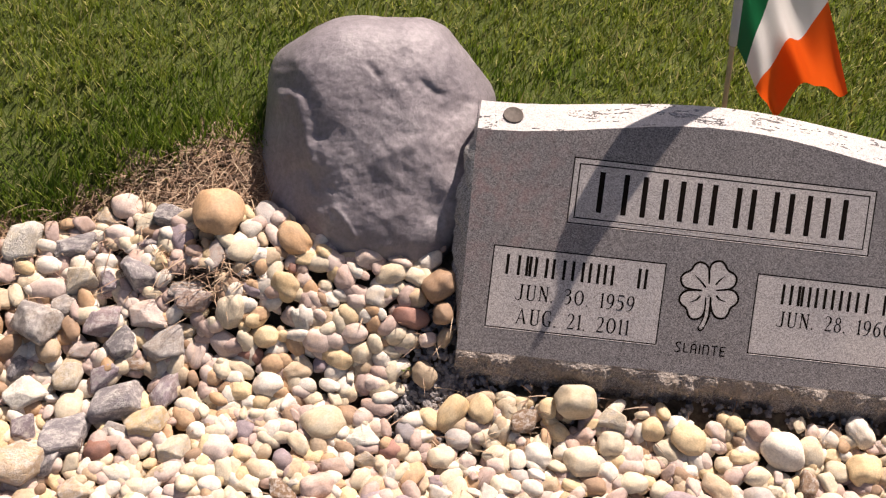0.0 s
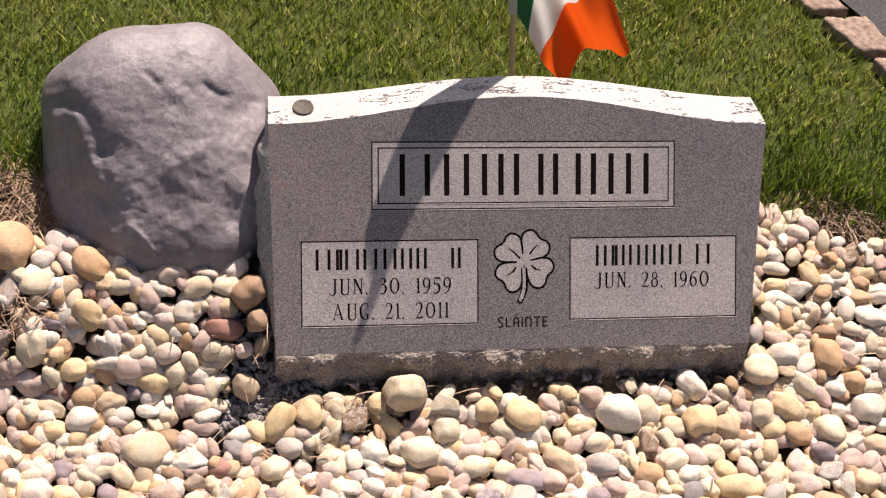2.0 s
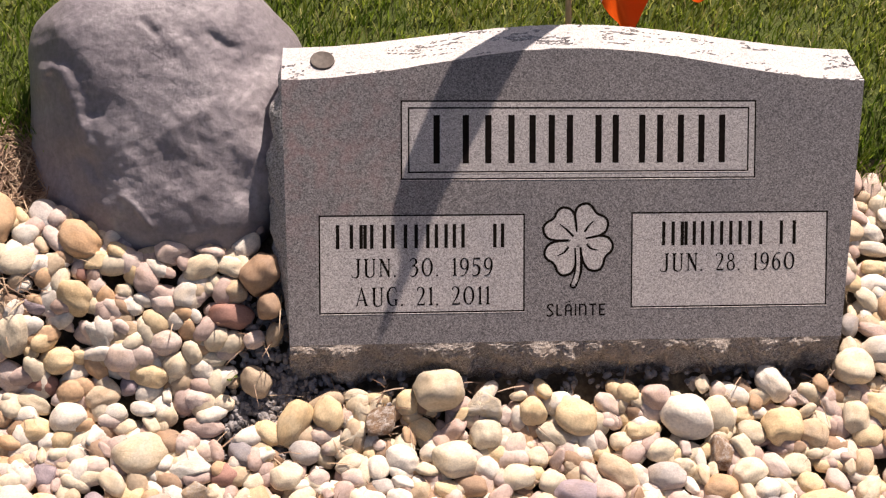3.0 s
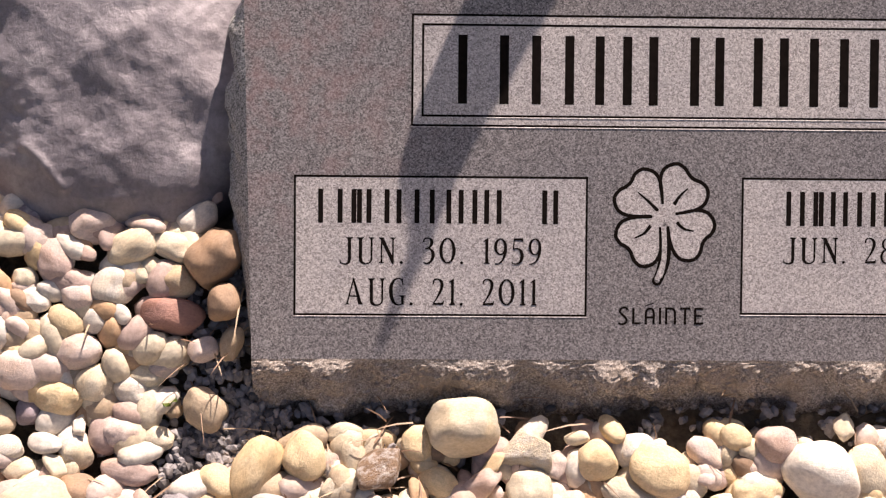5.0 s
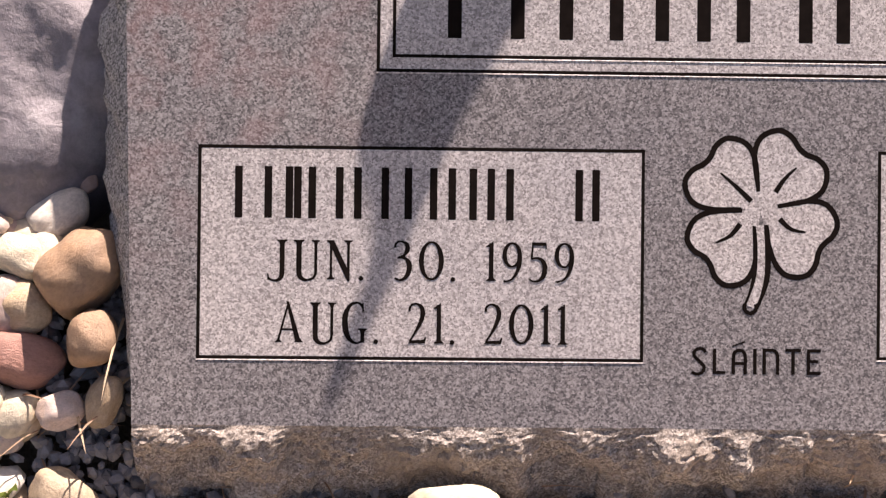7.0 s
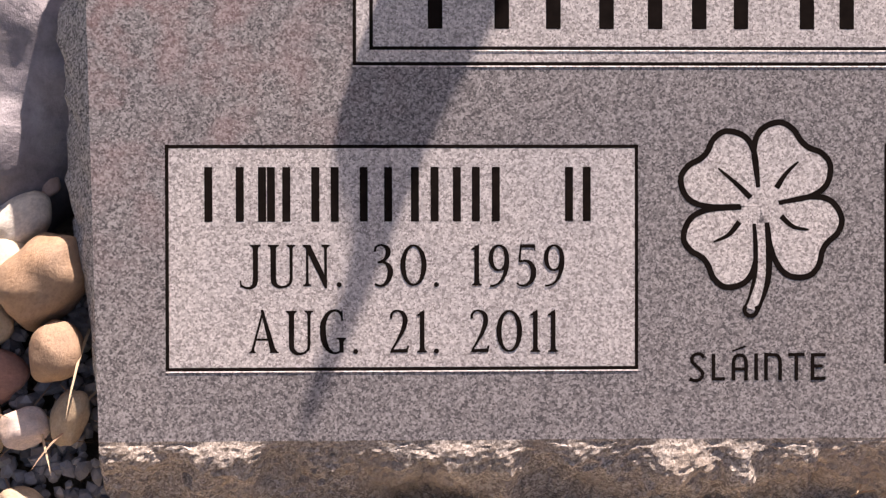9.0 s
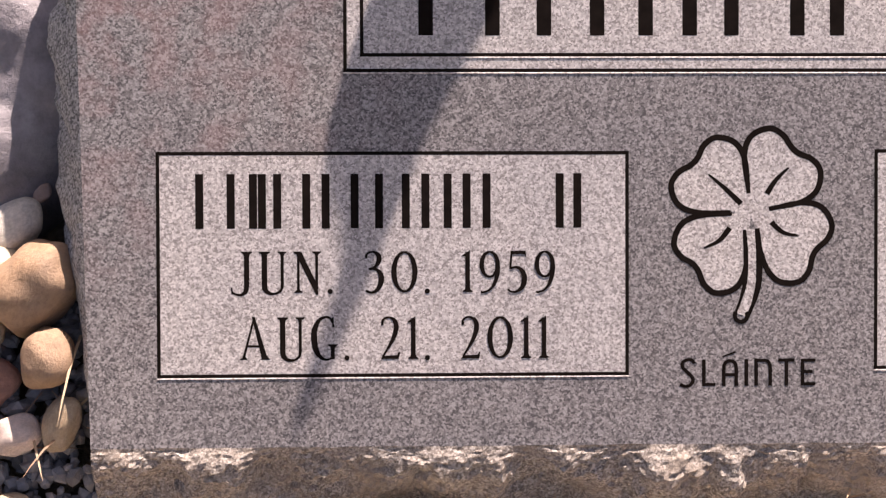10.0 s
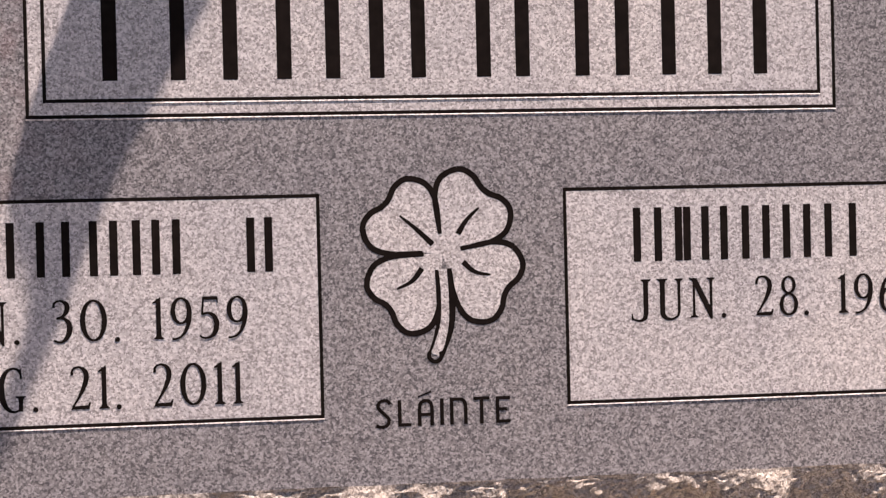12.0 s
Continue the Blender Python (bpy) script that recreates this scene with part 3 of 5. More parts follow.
def dot(x, y, r):
    return [[(x + r * math.cos(k * math.pi / 6), y + r * math.sin(k * math.pi / 6)) for k in range(12)]]


def glyph(c):
    """Width and pieces of one cut character; the cap height is one."""
    if c == "J":
        return 0.48, stem(0.37, 0.125, 0.14, 1.0, foot=False) + stroke((0.37, 0.16, 0.125), (0.34, 0.03, 0.11), (0.24, -0.04, 0.07), (0.12, -0.03, 0.05), (0.04, 0.01, 0.05)) + stroke((0.035, -0.03, 0.05), (0.015, 0.14, 0.03))
    if c == "U":
        return 0.65, stem(0.14, 0.13, 0.2, 1.0, foot=False) + stem(0.56, 0.075, 0.2, 1.0, foot=False) + stroke((0.14, 0.22, 0.13), (0.155, 0.09, 0.125), (0.24, 0.0, 0.09), (0.36, -0.02, 0.06), (0.48, 0.02, 0.055), (0.545, 0.10, 0.065), (0.56, 0.22, 0.075))
    if c == "N":
        return 0.64, stem(0.12, 0.06, 0.0, 0.9, head=False) + stem(0.555, 0.065, 0.12, 1.0, foot=False) + [[(0.0, 1.0), (0.01, 0.965), (0.07, 0.93), (0.535, -0.05), (0.588, -0.05), (0.588, 0.16), (0.19, 1.0)]]
    if c == "A":
        return 0.73, stroke((0.35, 0.97, 0.05), (0.10, 0.03, 0.06)) + [[(0.30, 1.02), (0.37, 1.02), (0.68, 0.02), (0.535, 0.02)]] + stroke((0.19, 0.32, 0.05), (0.55, 0.32, 0.05)) + [[(0.0, 0.0), (0.19, 0.0), (0.18, 0.035), (0.12, 0.09), (0.07, 0.05)], [(0.50, 0.0), (0.75, 0.0), (0.71, 0.035), (0.66, 0.1), (0.545, 0.05)]]
    if c == "G":
        return 0.63, stroke((0.53, 0.86, 0.05), (0.46, 0.97, 0.06), (0.35, 1.0, 0.06), (0.2, 0.93, 0.09), (0.09, 0.72, 0.135), (0.075, 0.48, 0.15), (0.12, 0.22, 0.135), (0.23, 0.05, 0.09), (0.37, -0.01, 0.055), (0.48, 0.03, 0.05), (0.53, 0.08, 0.05)) + stroke((0.525, 1.0, 0.04), (0.535, 0.76, 0.05)) + stem(0.52, 0.10, 0.0, 0.36, foot=False)
    if c == ".":
        return 0.12, dot(0.06, 0.03, 0.062)
    if c == "0":
        return 0.62, oval(0.31, 0.5, 0.25, 0.475, 0.125, 0.05)
    if c == "1":
        return 0.26, stem(0.15, 0.11, 0.0, 0.97, head=False) + [[(0.095, 0.95), (0.095, 0.87), (0.0, 0.86), (0.03, 0.90), (0.12, 0.95), (0.20, 1.02), (0.205, 0.95)]]
    if c == "2":
        return 0.47, stroke((0.045, 0.80, 0.06), (0.05, 0.90, 0.06), (0.11, 0.97, 0.05), (0.22, 0.985, 0.05), (0.34, 0.91, 0.10), (0.38, 0.74, 0.12), (0.31, 0.50, 0.10), (0.18, 0.26, 0.06), (0.05, 0.05, 0.045)) + [[(0.0, 0.0), (0.44, 0.0), (0.475, 0.16), (0.435, 0.16), (0.40, 0.09), (0.06, 0.075)]]
    if c == "3":
        return 0.47, stroke((0.045, 0.82, 0.06), (0.05, 0.91, 0.06), (0.11, 0.97, 0.05), (0.22, 0.98, 0.055), (0.33, 0.91, 0.11), (0.345, 0.77, 0.12), (0.26, 0.63, 0.07), (0.10, 0.56, 0.05)) + stroke((0.12, 0.575, 0.06), (0.28, 0.56, 0.07), (0.385, 0.44, 0.12), (0.395, 0.27, 0.13), (0.32, 0.09, 0.10), (0.19, 0.0, 0.06), (0.03, 0.045, 0.055))
    if c == "5":
        return 0.47, stroke((0.07, 0.955, 0.085), (0.43, 0.955, 0.085)) + stroke((0.415, 0.96, 0.035), (0.43, 0.84, 0.03)) + stroke((0.095, 0.94, 0.045), (0.065, 0.56, 0.05)) + stroke((0.06, 0.57, 0.05), (0.20, 0.60, 0.06), (0.33, 0.53, 0.10), (0.40, 0.36, 0.13), (0.36, 0.14, 0.115), (0.24, 0.02, 0.07), (0.10, 0.0, 0.05), (0.0, 0.06, 0.04))
    if c == "9":
        return 0.50, oval(0.245, 0.67, 0.19, 0.30, 0.11, 0.05) + stroke((0.435, 0.66, 0.12), (0.425, 0.44, 0.11), (0.36, 0.22, 0.085), (0.25, 0.06, 0.055), (0.10, -0.005, 0.05), (0.03, 0.0, 0.06))
    if c == "6":
        width, pieces = glyph("9")
        return width, [[(0.49 - x, 0.975 - y) for x, y in q] for q in pieces]
    return 0.45, oval(0.225, 0.76, 0.145, 0.205, 0.085, 0.05) + oval(0.225, 0.265, 0.19, 0.265, 0.10, 0.05)


def plain_glyph(c):
    """Width and pieces of the single-line letters under the clover."""
    w = 0.125
    def pen(*pts):
        return stroke(*[(x, y, w) for x, y in pts])
    shapes = {
        "S": (0.58, pen((0.53, 0.84), (0.44, 0.97), (0.27, 0.98), (0.13, 0.87), (0.15, 0.68), (0.33, 0.48), (0.48, 0.28), (0.42, 0.07), (0.24, 0.0), (0.04, 0.06))),
        "L": (0.46, pen((0.06, 0.99), (0.06, 0.0)) + pen((0.0, 0.06), (0.45, 0.06))),
        "Á": (0.56, pen((0.07, 0.0), (0.07, 0.68), (0.13, 0.87), (0.28, 0.94), (0.43, 0.87), (0.49, 0.68), (0.49, 0.0)) + pen((0.07, 0.42), (0.49, 0.42)) + stroke((0.02, 1.09, 0.05), (0.48, 1.27, 0.07))),
        "I": (0.13, pen((0.065, 0.0), (0.065, 1.0))),
        "N": (0.60, pen((0.06, 0.0), (0.06, 1.02)) + pen((0.06, 0.94), (0.30, 0.95), (0.46, 0.90), (0.53, 0.74), (0.54, 0.45), (0.54, 0.0))),
        "T": (0.56, pen((0.0, 0.95), (0.56, 0.95)) + pen((0.28, 0.95), (0.28, 0.0))),
        "E": (0.50, pen((0.06, 1.0), (0.06, 0.0)) + pen((0.0, 0.94), (0.50, 0.94)) + pen((0.06, 0.52), (0.40, 0.52)) + pen((0.0, 0.06), (0.50, 0.06))),
    }
    return shapes[c]


def lettering(text, u0, u1, v0, v1, label, panel, draw=glyph, gap=0.17, word=0.75):
    """A cut and blackened line of writing from u0 to u1, its baseline at v0 and its caps at v1."""
    x, run = 0.0, []
    for c in text:
        if c == " ":
            x += word - gap
            continue
        width, pieces = draw(c)
        run += [[(x + px, py) for px, py in q] for q in pieces]
        x += width + gap
    scale = (u1 - u0) / (x - gap)
    bm = bmesh.new()
    for k, q in enumerate(run):
        bm.faces.new([bm.verts.new(on_face(u0 + px * scale, v0 + (v1 - v0) * py, -0.00008 - 0.0000006 * k)) for px, py in q])
    return part("lettering", bm, INK, panel, label, smooth=False)


def bars(u0, u1, v0, v1, cells, stem, panel):
    """A row of plain upright bars in place of a line of writing."""
    for c, w in cells:
        for k in (-1, 1):
            u = u0 + (u1 - u0) * c + k * w * 0.5
            plate("engraved_bar", u - stem / 2, v0, u + stem / 2, v1, -0.00008, INK, "plain black engraved bar", panel)


lettering("JUN. 30. 1959", -0.2368, -0.0908, 0.0366, 0.0552, "engraved black date lettering", LEFT_PANEL)
lettering("AUG. 21. 2011", -0.2332, -0.0940, 0.0066, 0.0256, "engraved black date lettering", LEFT_PANEL)
lettering("JUN. 28. 1960", 0.0857, 0.2305, 0.0388, 0.0572, "engraved black date lettering", RIGHT_PANEL)
lettering("SLÁINTE", -0.0348, 0.0277, -0.0067, 0.0055, "engraved black toast lettering", STONE, plain_glyph, 0.21)
bars(-0.156, 0.158, 0.152, 0.2015, [(0.07, 0.030), (0.23, 0.024), (0.37, 0.020), (0.51, 0.030), (0.66, 0.028), (0.80, 0.022), (0.94, 0.022)], 0.0066, NAME_PANEL)
bars(-0.2545, -0.074, 0.0655, 0.0900, [(0.06, 0.014), (0.165, 0.004), (0.25, 0.013), (0.37, 0.013), (0.50, 0.012), (0.61, 0.010), (0.71, 0.009), (0.94, 0.008)], 0.0036, LEFT_PANEL)
bars(0.085, 0.238, 0.0655, 0.0905, [(0.06, 0.010), (0.17, 0.004), (0.27, 0.009), (0.40, 0.010), (0.53, 0.010), (0.67, 0.012), (0.90, 0.014)], 0.0036, RIGHT_PANEL)


# ---- engraved clover ----
def ribbon(bm, pts, widths, w, closed=False):
    pairs = []
    for i, (u, v) in enumerate(pts):
        a = pts[i - 1] if i or closed else pts[i]
        b = pts[(i + 1) % len(pts)] if closed or i + 1 < len(pts) else pts[i]
        t = Vector((b[0] - a[0], b[1] - a[1])).normalized()
        n = Vector((-t.y, t.x)) * widths[i] / 2
        pairs.append((bm.verts.new(on_face(u + n.x, v + n.y, w)), bm.verts.new(on_face(u - n.x, v - n.y, w))))
    for p, q in zip(pairs, pairs[1:] + pairs[:1] if closed else pairs[1:]):
        bm.faces.new((p[0], p[1], q[1], q[0]))


def build_clover(cu, cv, size):
    # each leaf: axis, half spread, reach, and how much one lobe outgrows the other
    leaves = [(138, 42, 1.0, 0.02), (54, 43, 1.0, 0.05), (-32, 43, 1.0, -0.02), (224, 41, 1.02, 0.05)]
    half = [(0.98, 0.24), (1.0, 0.62), (0.90, 0.83), (0.74, 0.95), (0.52, 1.03), (0.30, 1.01), (0.12, 0.945)]
    def spot(r, deg):
        return cu + size * r * math.cos(radians(deg)), cv + size * r * math.sin(radians(deg))
    for k, (axis, spread, reach, skew) in enumerate(leaves):
        shape = [(d, r * (1 + skew * d)) for d, r in half] + [(0.0, 0.93)] + [(-d, r * (1 - skew * d)) for d, r in half[::-1]]
        pts = smooth_line([spot(r * reach, axis + spread * d) for d, r in shape])
        fill = bmesh.new()
        hub = fill.verts.new(on_face(cu, cv, -0.00004 - 0.000002 * k))
        ring = [fill.verts.new(on_face(u, v, -0.00004 - 0.000002 * k)) for u, v in pts]
        for a, b in zip(ring, ring[1:]):
            fill.faces.new((hub, b, a))
        leaf = part("clover_leaf", fill, FROSTED, STONE, "pale frosted clover leaf", smooth=False)
        line = bmesh.new()
        ribbon(line, pts, [0.0027 * min(1, 0.7 + 3 * min(i, len(pts) - 1 - i) / len(pts)) for i in range(len(pts))], -0.00009 - 0.000002 * k)
        part("leaf_outline", line, INK, leaf, "black engraved clover outline", smooth=False)
        line = bmesh.new()
        bow, near, far = ((0, 0.16, 0.70), (-5, 0.30, 0.72), (7, 0.28, 0.66), (-8, 0.32, 0.72))[k]
        vein = smooth_line([spot(near, axis + bow), spot((near + far) / 2, axis + bow * 0.2 - 1), spot(far, axis + bow * 0.9)])
        ribbon(line, vein, [0.0026 * (1 - 0.8 * (i / len(vein)) ** 1.5) for i in range(len(vein))], -0.00009)
        part("leaf_vein", line, INK, leaf, "black engraved leaf vein", smooth=False)
    middle = smooth_line([(cu + a, cv + b) for a, b in ((0.0, -0.0075), (0.0008, -0.018), (0.0006, -0.031), (-0.0016, -0.040), (-0.0042, -0.0465))])
    n = len(middle) - 1
    line = bmesh.new()
    for sign, top in ((-1, 0.0022), (1, 0.0030)):
        side = []
        for i, (u, v) in enumerate(middle):
            a, b = middle[max(0, i - 1)], middle[min(n, i + 1)]
            t = Vector((b[0] - a[0], b[1] - a[1])).normalized()
            off = sign * (0.0029 + 0.0002 * math.sin(3.0 * i / n))
            side.append((u - t.y * off, v + t.x * off))
        ribbon(line, side, [top * (0.55 + 0.45 * math.sin(math.pi * min(1.0, 0.12 + 1.1 * i / n))) for i in range(n + 1)], -0.00013 - 0.000002 * sign)
    end = middle[-1]
    cap = [(end[0] + 0.0029 * math.cos(radians(d)), end[1] + 0.0029 * math.sin(radians(d))) for d in range(-215, 36, 25)]
    ribbon(line, [(u - 0.0002, v - 0.0002) for u, v in cap], [0.0020] * len(cap), -0.000136)
    fill = bmesh.new()
    ribbon(fill, middle, [0.0046] * (n + 1), -0.00012)
    stalk = part("clover_stem", fill, FROSTED, STONE, "pale frosted clover stem", smooth=False)
    part("stem_outline", line, INK, stalk, "black engraved stem outline", smooth=False)


build_clover(-0.0020, 0.0720, 0.0370)


# ---- coin on the stone's top ----
def build_coin():
    bm = bmesh.new()
    rings = [(0.0, 0.0020), (0.0105, 0.0020), (0.0112, 0.0024), (0.0121, 0.0024), (0.0124, 0.0018), (0.0124, 0.0), (0.0, 0.0)]
    loops = [[bm.verts.new((r * math.cos(a * math.pi / 24), r * math.sin(a * math.pi / 24), z)) for a in range(48)] for r, z in rings[1:-1]]
    for a, b in zip(loops, loops[1:]):
        for i in range(48):
            bm.faces.new((a[i], b[i], b[(i + 1) % 48], a[(i + 1) % 48]))
    bm.faces.new(loops[0])
    bm.faces.new(loops[-1][::-1])
    ob = thing("coin", bm, COIN, "tarnished dark coin lying on the stone's pale top", "coin")
    ob.matrix_world = pose(-0.264, 0.196, 0.2225, 0, -2, 20)


build_coin()


# ---- boulder ----
def near_line(x, s, line):
    """Distance from (x, s) to a bent line."""
    best = 9.0
    for (ax, ay), (bx, by) in zip(line, line[1:]):
        t = max(0.0, min(1.0, ((x - ax) * (bx - ax) + (s - ay) * (by - ay)) / ((bx - ax) ** 2 + (by - ay) ** 2)))
        best = min(best, math.hypot(x - ax - t * (bx - ax), s - ay - t * (by - ay)))
    return best


def boulder_front(x, s):
    """Depth of the boulder's leaning front over its plane, growing backwards."""
    w = -0.030 + (1.2 if x < -0.02 else 0.5 + 1.9 * max(0.0, min(1.0, (s + 0.06) / 0.11))) * (x + 0.02) ** 2
    w += 1.7 * max(0.0, s - 0.02) ** 2 + 0.35 * min(0.0, s) ** 2
    # the lower flank turns away below a slanting crest
    t = -0.95 * (x + 0.090) - 0.24 * (s - 0.098) + 0.010 * fbm((x * 22, s * 22, 2.0), 3)
    t = min(t, 0.07 + 0.7 * (t - 0.07))
    w += 0.60 * 0.009 * math.log1p(math.exp(max(-30.0, min(30.0, t / 0.009))))
    s += 0.011
    x += 0.007
    # hooked ridge, ledge, scratch and grooves
    hook = [(-0.119, 0.030), (-0.115, 0.041), (-0.105, 0.046), (-0.095, 0.040), (-0.085, 0.019), (-0.075, -0.012), (-0.069, -0.033)]
    ledge = [(-0.034, 0.012), (0.003, -0.020), (0.044, -0.052), (0.066, -0.074)]
    w -= 0.0052 * math.exp(-(near_line(x, s, hook) / 0.0080) ** 2)
    w -= 0.0030 * math.exp(-(near_line(x, s, [(-0.032, -0.089), (-0.019, -0.100), (-0.004, -0.121)]) / 0.0035) ** 2)
    w += 0.0020 * math.exp(-(near_line(x, s, [(-0.009, 0.092), (0.005, 0.078)]) / 0.004) ** 2)
    w += 0.0024 * math.exp(-(near_line(x, s, [(0.058, 0.079), (0.074, 0.068), (0.086, 0.066)]) / 0.005) ** 2)
    side = math.tanh((0.66 * (x - 0.003) + 0.75 * (s + 0.020)) / 0.011)
    w -= 0.0014 * side * math.exp(-(near_line(x, s, ledge) / 0.015) ** 2) * (0.55 + 0.9 * fbm((x * 40, s * 40, 6.0), 2))
    w += 0.0024 * math.exp(-((x + 0.052) / 0.020) ** 2 - ((s + 0.002) / 0.018) ** 2)
    # a broken, pitted patch that stands a little proud
    crumble = math.exp(-((x + 0.036) / 0.036) ** 4 - ((s + 0.055) / 0.036) ** 4)
    w -= crumble * (0.0012 * fbm((x * 75, s * 75, 4.0), 2) + 0.0006 * fbm((x * 210, s * 210, 7.0), 3))
    right = max(0.0, min(1.0, (x + 0.03) / 0.05))
    # shallow hollows and worn swells
    w += 0.0050 * math.exp(-((x - 0.105) / 0.030) ** 2 - ((s - 0.052) / 0.016) ** 2) + 0.0030 * math.exp(-((x - 0.085) / 0.022) ** 2 - ((s + 0.075) / 0.020) ** 2)
    w -= 0.0035 * math.exp(-((x - 0.06) / 0.05) ** 2 - ((s - 0.0) / 0.03) ** 2)
    return w + 0.0040 * fbm((x * 13, s * 13, 9.0), 3) * (0.25 + right) + 0.0010 * fbm((x * 48, s * 48, 2.0), 3) * (0.3 + right) + 0.0005 * fbm((x * 120, s * 120, 5.0), 4)


def build_boulder():
    bm = bmesh.new()
    bmesh.ops.create_icosphere(bm, subdivisions=7, radius=1.0)
    # straight runs of the outline: direction and distance, rounded into one another
    runs = [(-1, 0.02, 0.151), (1, 0, 0.152), (-0.05, 0.999, 0.168), (-0.69, 0.724, 0.172), (0.74, 0.672, 0.169), (0, -1, 0.152), (-0.7, -0.714, 0.182), (0.7, -0.714, 0.165)]
    for v in bm.verts:
        d = v.co.normalized()
        flat = math.hypot(d.x, d.z)
        cx, cz = (d.x / flat, d.z / flat) if flat > 1e-6 else (1.0, 0.0)
        reach = sum((max(0.0, cx * a + cz * b) / h) ** 22 for a, b, h in runs) ** (-1 / 22)
        reach *= 1 + 0.035 * fbm((cx * 1.6, cz * 1.6, 3.0), 3)
        x, s = 0.004 + cx * reach * flat, -0.02 + cz * reach * flat
        rim = boulder_front(x, s)
        if d.y < 0:
            w = rim + 0.062 * (1 - math.sqrt(max(0.0, 1 - flat ** 8)))
        else:
            w = rim + 0.062 + 0.15 * d.y + 0.01 * fbm((x * 9, s * 9, 1.0))
        v.co = (x, w, s)
    ob = thing("boulder", bm, BOULDER, "large smooth grey boulder leaning back among the pebbles beside the gravestone", "boulder")
    ob.matrix_world = Matrix.Translation((-0.4283, 0.188, 0.1735)) @ pose(0, 0, 0, -48.5, 0, 0) @ Matrix.Scale(0.978, 4)
    return ob


build_boulder()


# ---- flag on a stick ----
def build_flag():
    foot, lean = Vector((0.0258, 0.253, 0.03)), Vector((-0.114, 0.225, 1.0))
    flag = tagged(new("flag"), "green, white and orange stick flag hanging limp behind the gravestone", "flag")
    flag.location = foot
    def tube(name, z0, z1, r, mat, label):
        bm = bmesh.new()
        rings = []
        for k in range(13):
            taper = 1.0 if k < 12 else 0.7
            rings.append([bm.verts.new(lean * (z0 + (z1 - z0) * k / 12) + Vector((math.cos(a * math.pi / 6), math.sin(a * math.pi / 6), 0)) * r * taper) for a in range(12)])
        for a, b in zip(rings, rings[1:]):
            for i in range(12):
                bm.faces.new((a[i], a[(i + 1) % 12], b[(i + 1) % 12], b[i]))
        bm.faces.new(rings[-1])
        bm.faces.new(rings[0][::-1])
        part(name, bm, mat, flag, label)
    tube("pole", 0.0, 0.577, 0.0034, WOOD, "pale wooden dowel")
    tube("sleeve", 0.246, 0.570, 0.0056, CLOTHS["white"], "white cloth sleeve stapled round the dowel")
    n, m = 60, 30
    def cloth(a, b):
        at = lean * (0.568 - 0.318 * b) + Vector((0.003, -0.004, 0))
        p = at.lerp(Vector((0.172 - 0.095 * b, 0.345, 0.195 - 0.055 * b)) - foot, a ** (0.9 + 0.1 * b))
        fold = math.sin(8 * b + 4 * a) * 0.020 * a + math.sin(16 * b - 3 * a + 1) * 0.009 * a ** 0.7 * (0.4 + b)
        wrap = 0.088 * math.sin(math.pi * min(1.0, (b + 0.06) / 0.8)) * math.sin(math.pi * min(1.0, a * 5)) if b < 0.74 else 0.0
        return p + Vector((0.2 * fold - wrap, fold - 0.4 * wrap, 0))
    for name, lo, hi in (("green", 0, 20), ("white", 20, 40), ("orange", 40, 60)):
        bm = bmesh.new()
        g = [[bm.verts.new(cloth(i / n, j / m)) for i in range(lo, hi + 1)] for j in range(m + 1)]
        for a, b in zip(g, g[1:]):
            for i in range(hi - lo):
                bm.faces.new((a[i], a[i + 1], b[i + 1], b[i]))
        part("cloth_band", bm, CLOTHS[name], flag, name + " cloth band")


build_flag()


# ---- pebbles ----
def pebble_shape(seed, angular=0.0, level=4):
    """A water-worn stone, or a broken one with facets, about one across."""
    bm = bmesh.new()
    bmesh.ops.create_icosphere(bm, subdivisions=level, radius=1.0)
    s = Vector((seed * 7.3, seed * 3.1, seed * 1.7))
    dice = random.Random(seed)
    cuts = []
    for k in range(11 if angular else 4):
        n = Vector((dice.gauss(0, 1), dice.gauss(0, 1), dice.gauss(0, 1))).normalized()
        if angular and k < 6:
            n = (Vector(((k % 3 == 0) * 1.0, (k % 3 == 1) * 1.0, (k % 3 == 2) * 1.0)) * (1 if k < 3 else -1) + n * 0.42).normalized()
        cuts.append((n, dice.uniform(0.66, 0.92) if angular else dice.uniform(0.82, 0.97)))
    e = 2.0 if angular else dice.uniform(2.0, 2.5)
    for v in bm.verts:
        d = v.co.normalized()
        r = (abs(d.x) ** e + abs(d.y) ** e + abs(d.z) ** e) ** (-1 / e)
        r *= 1 + (0.12 if angular else 0.26) * fbm(d * 0.7 + s, 2) + (0.05 if angular else 0.03) * fbm(d * 2.2 + s, 3) + 0.3 * (angular > 0)
        for n, far in cuts:
            c = d.dot(n)
            if c > 0.3:
                over = r - far / c
                if over > 0:
                    r -= over * (0.98 if angular else 0.5)
        if angular:
            r *= 1 + 0.035 * fbm(d * 4 + s, 4)
        v.co = d * r
    size = [max(abs(v.co[k]) for v in bm.verts) for k in range(3)]
    for v in bm.verts:
        v.co = Vector((v.co.x / size[0], v.co.y / size[1], v.co.z / size[2]))
    return bm


ROUND = [pebble_shape(s) for s in range(16)]
LOW = [pebble_shape(s, 1.0 if s % 3 == 2 else 0.0, 3) for s in range(12)]
LOWEST = [pebble_shape(s, 0.0, 2) for s in range(12)]
SHARP = [pebble_shape(s + 20, 1.0) for s in range(10)]
MESHES = {}


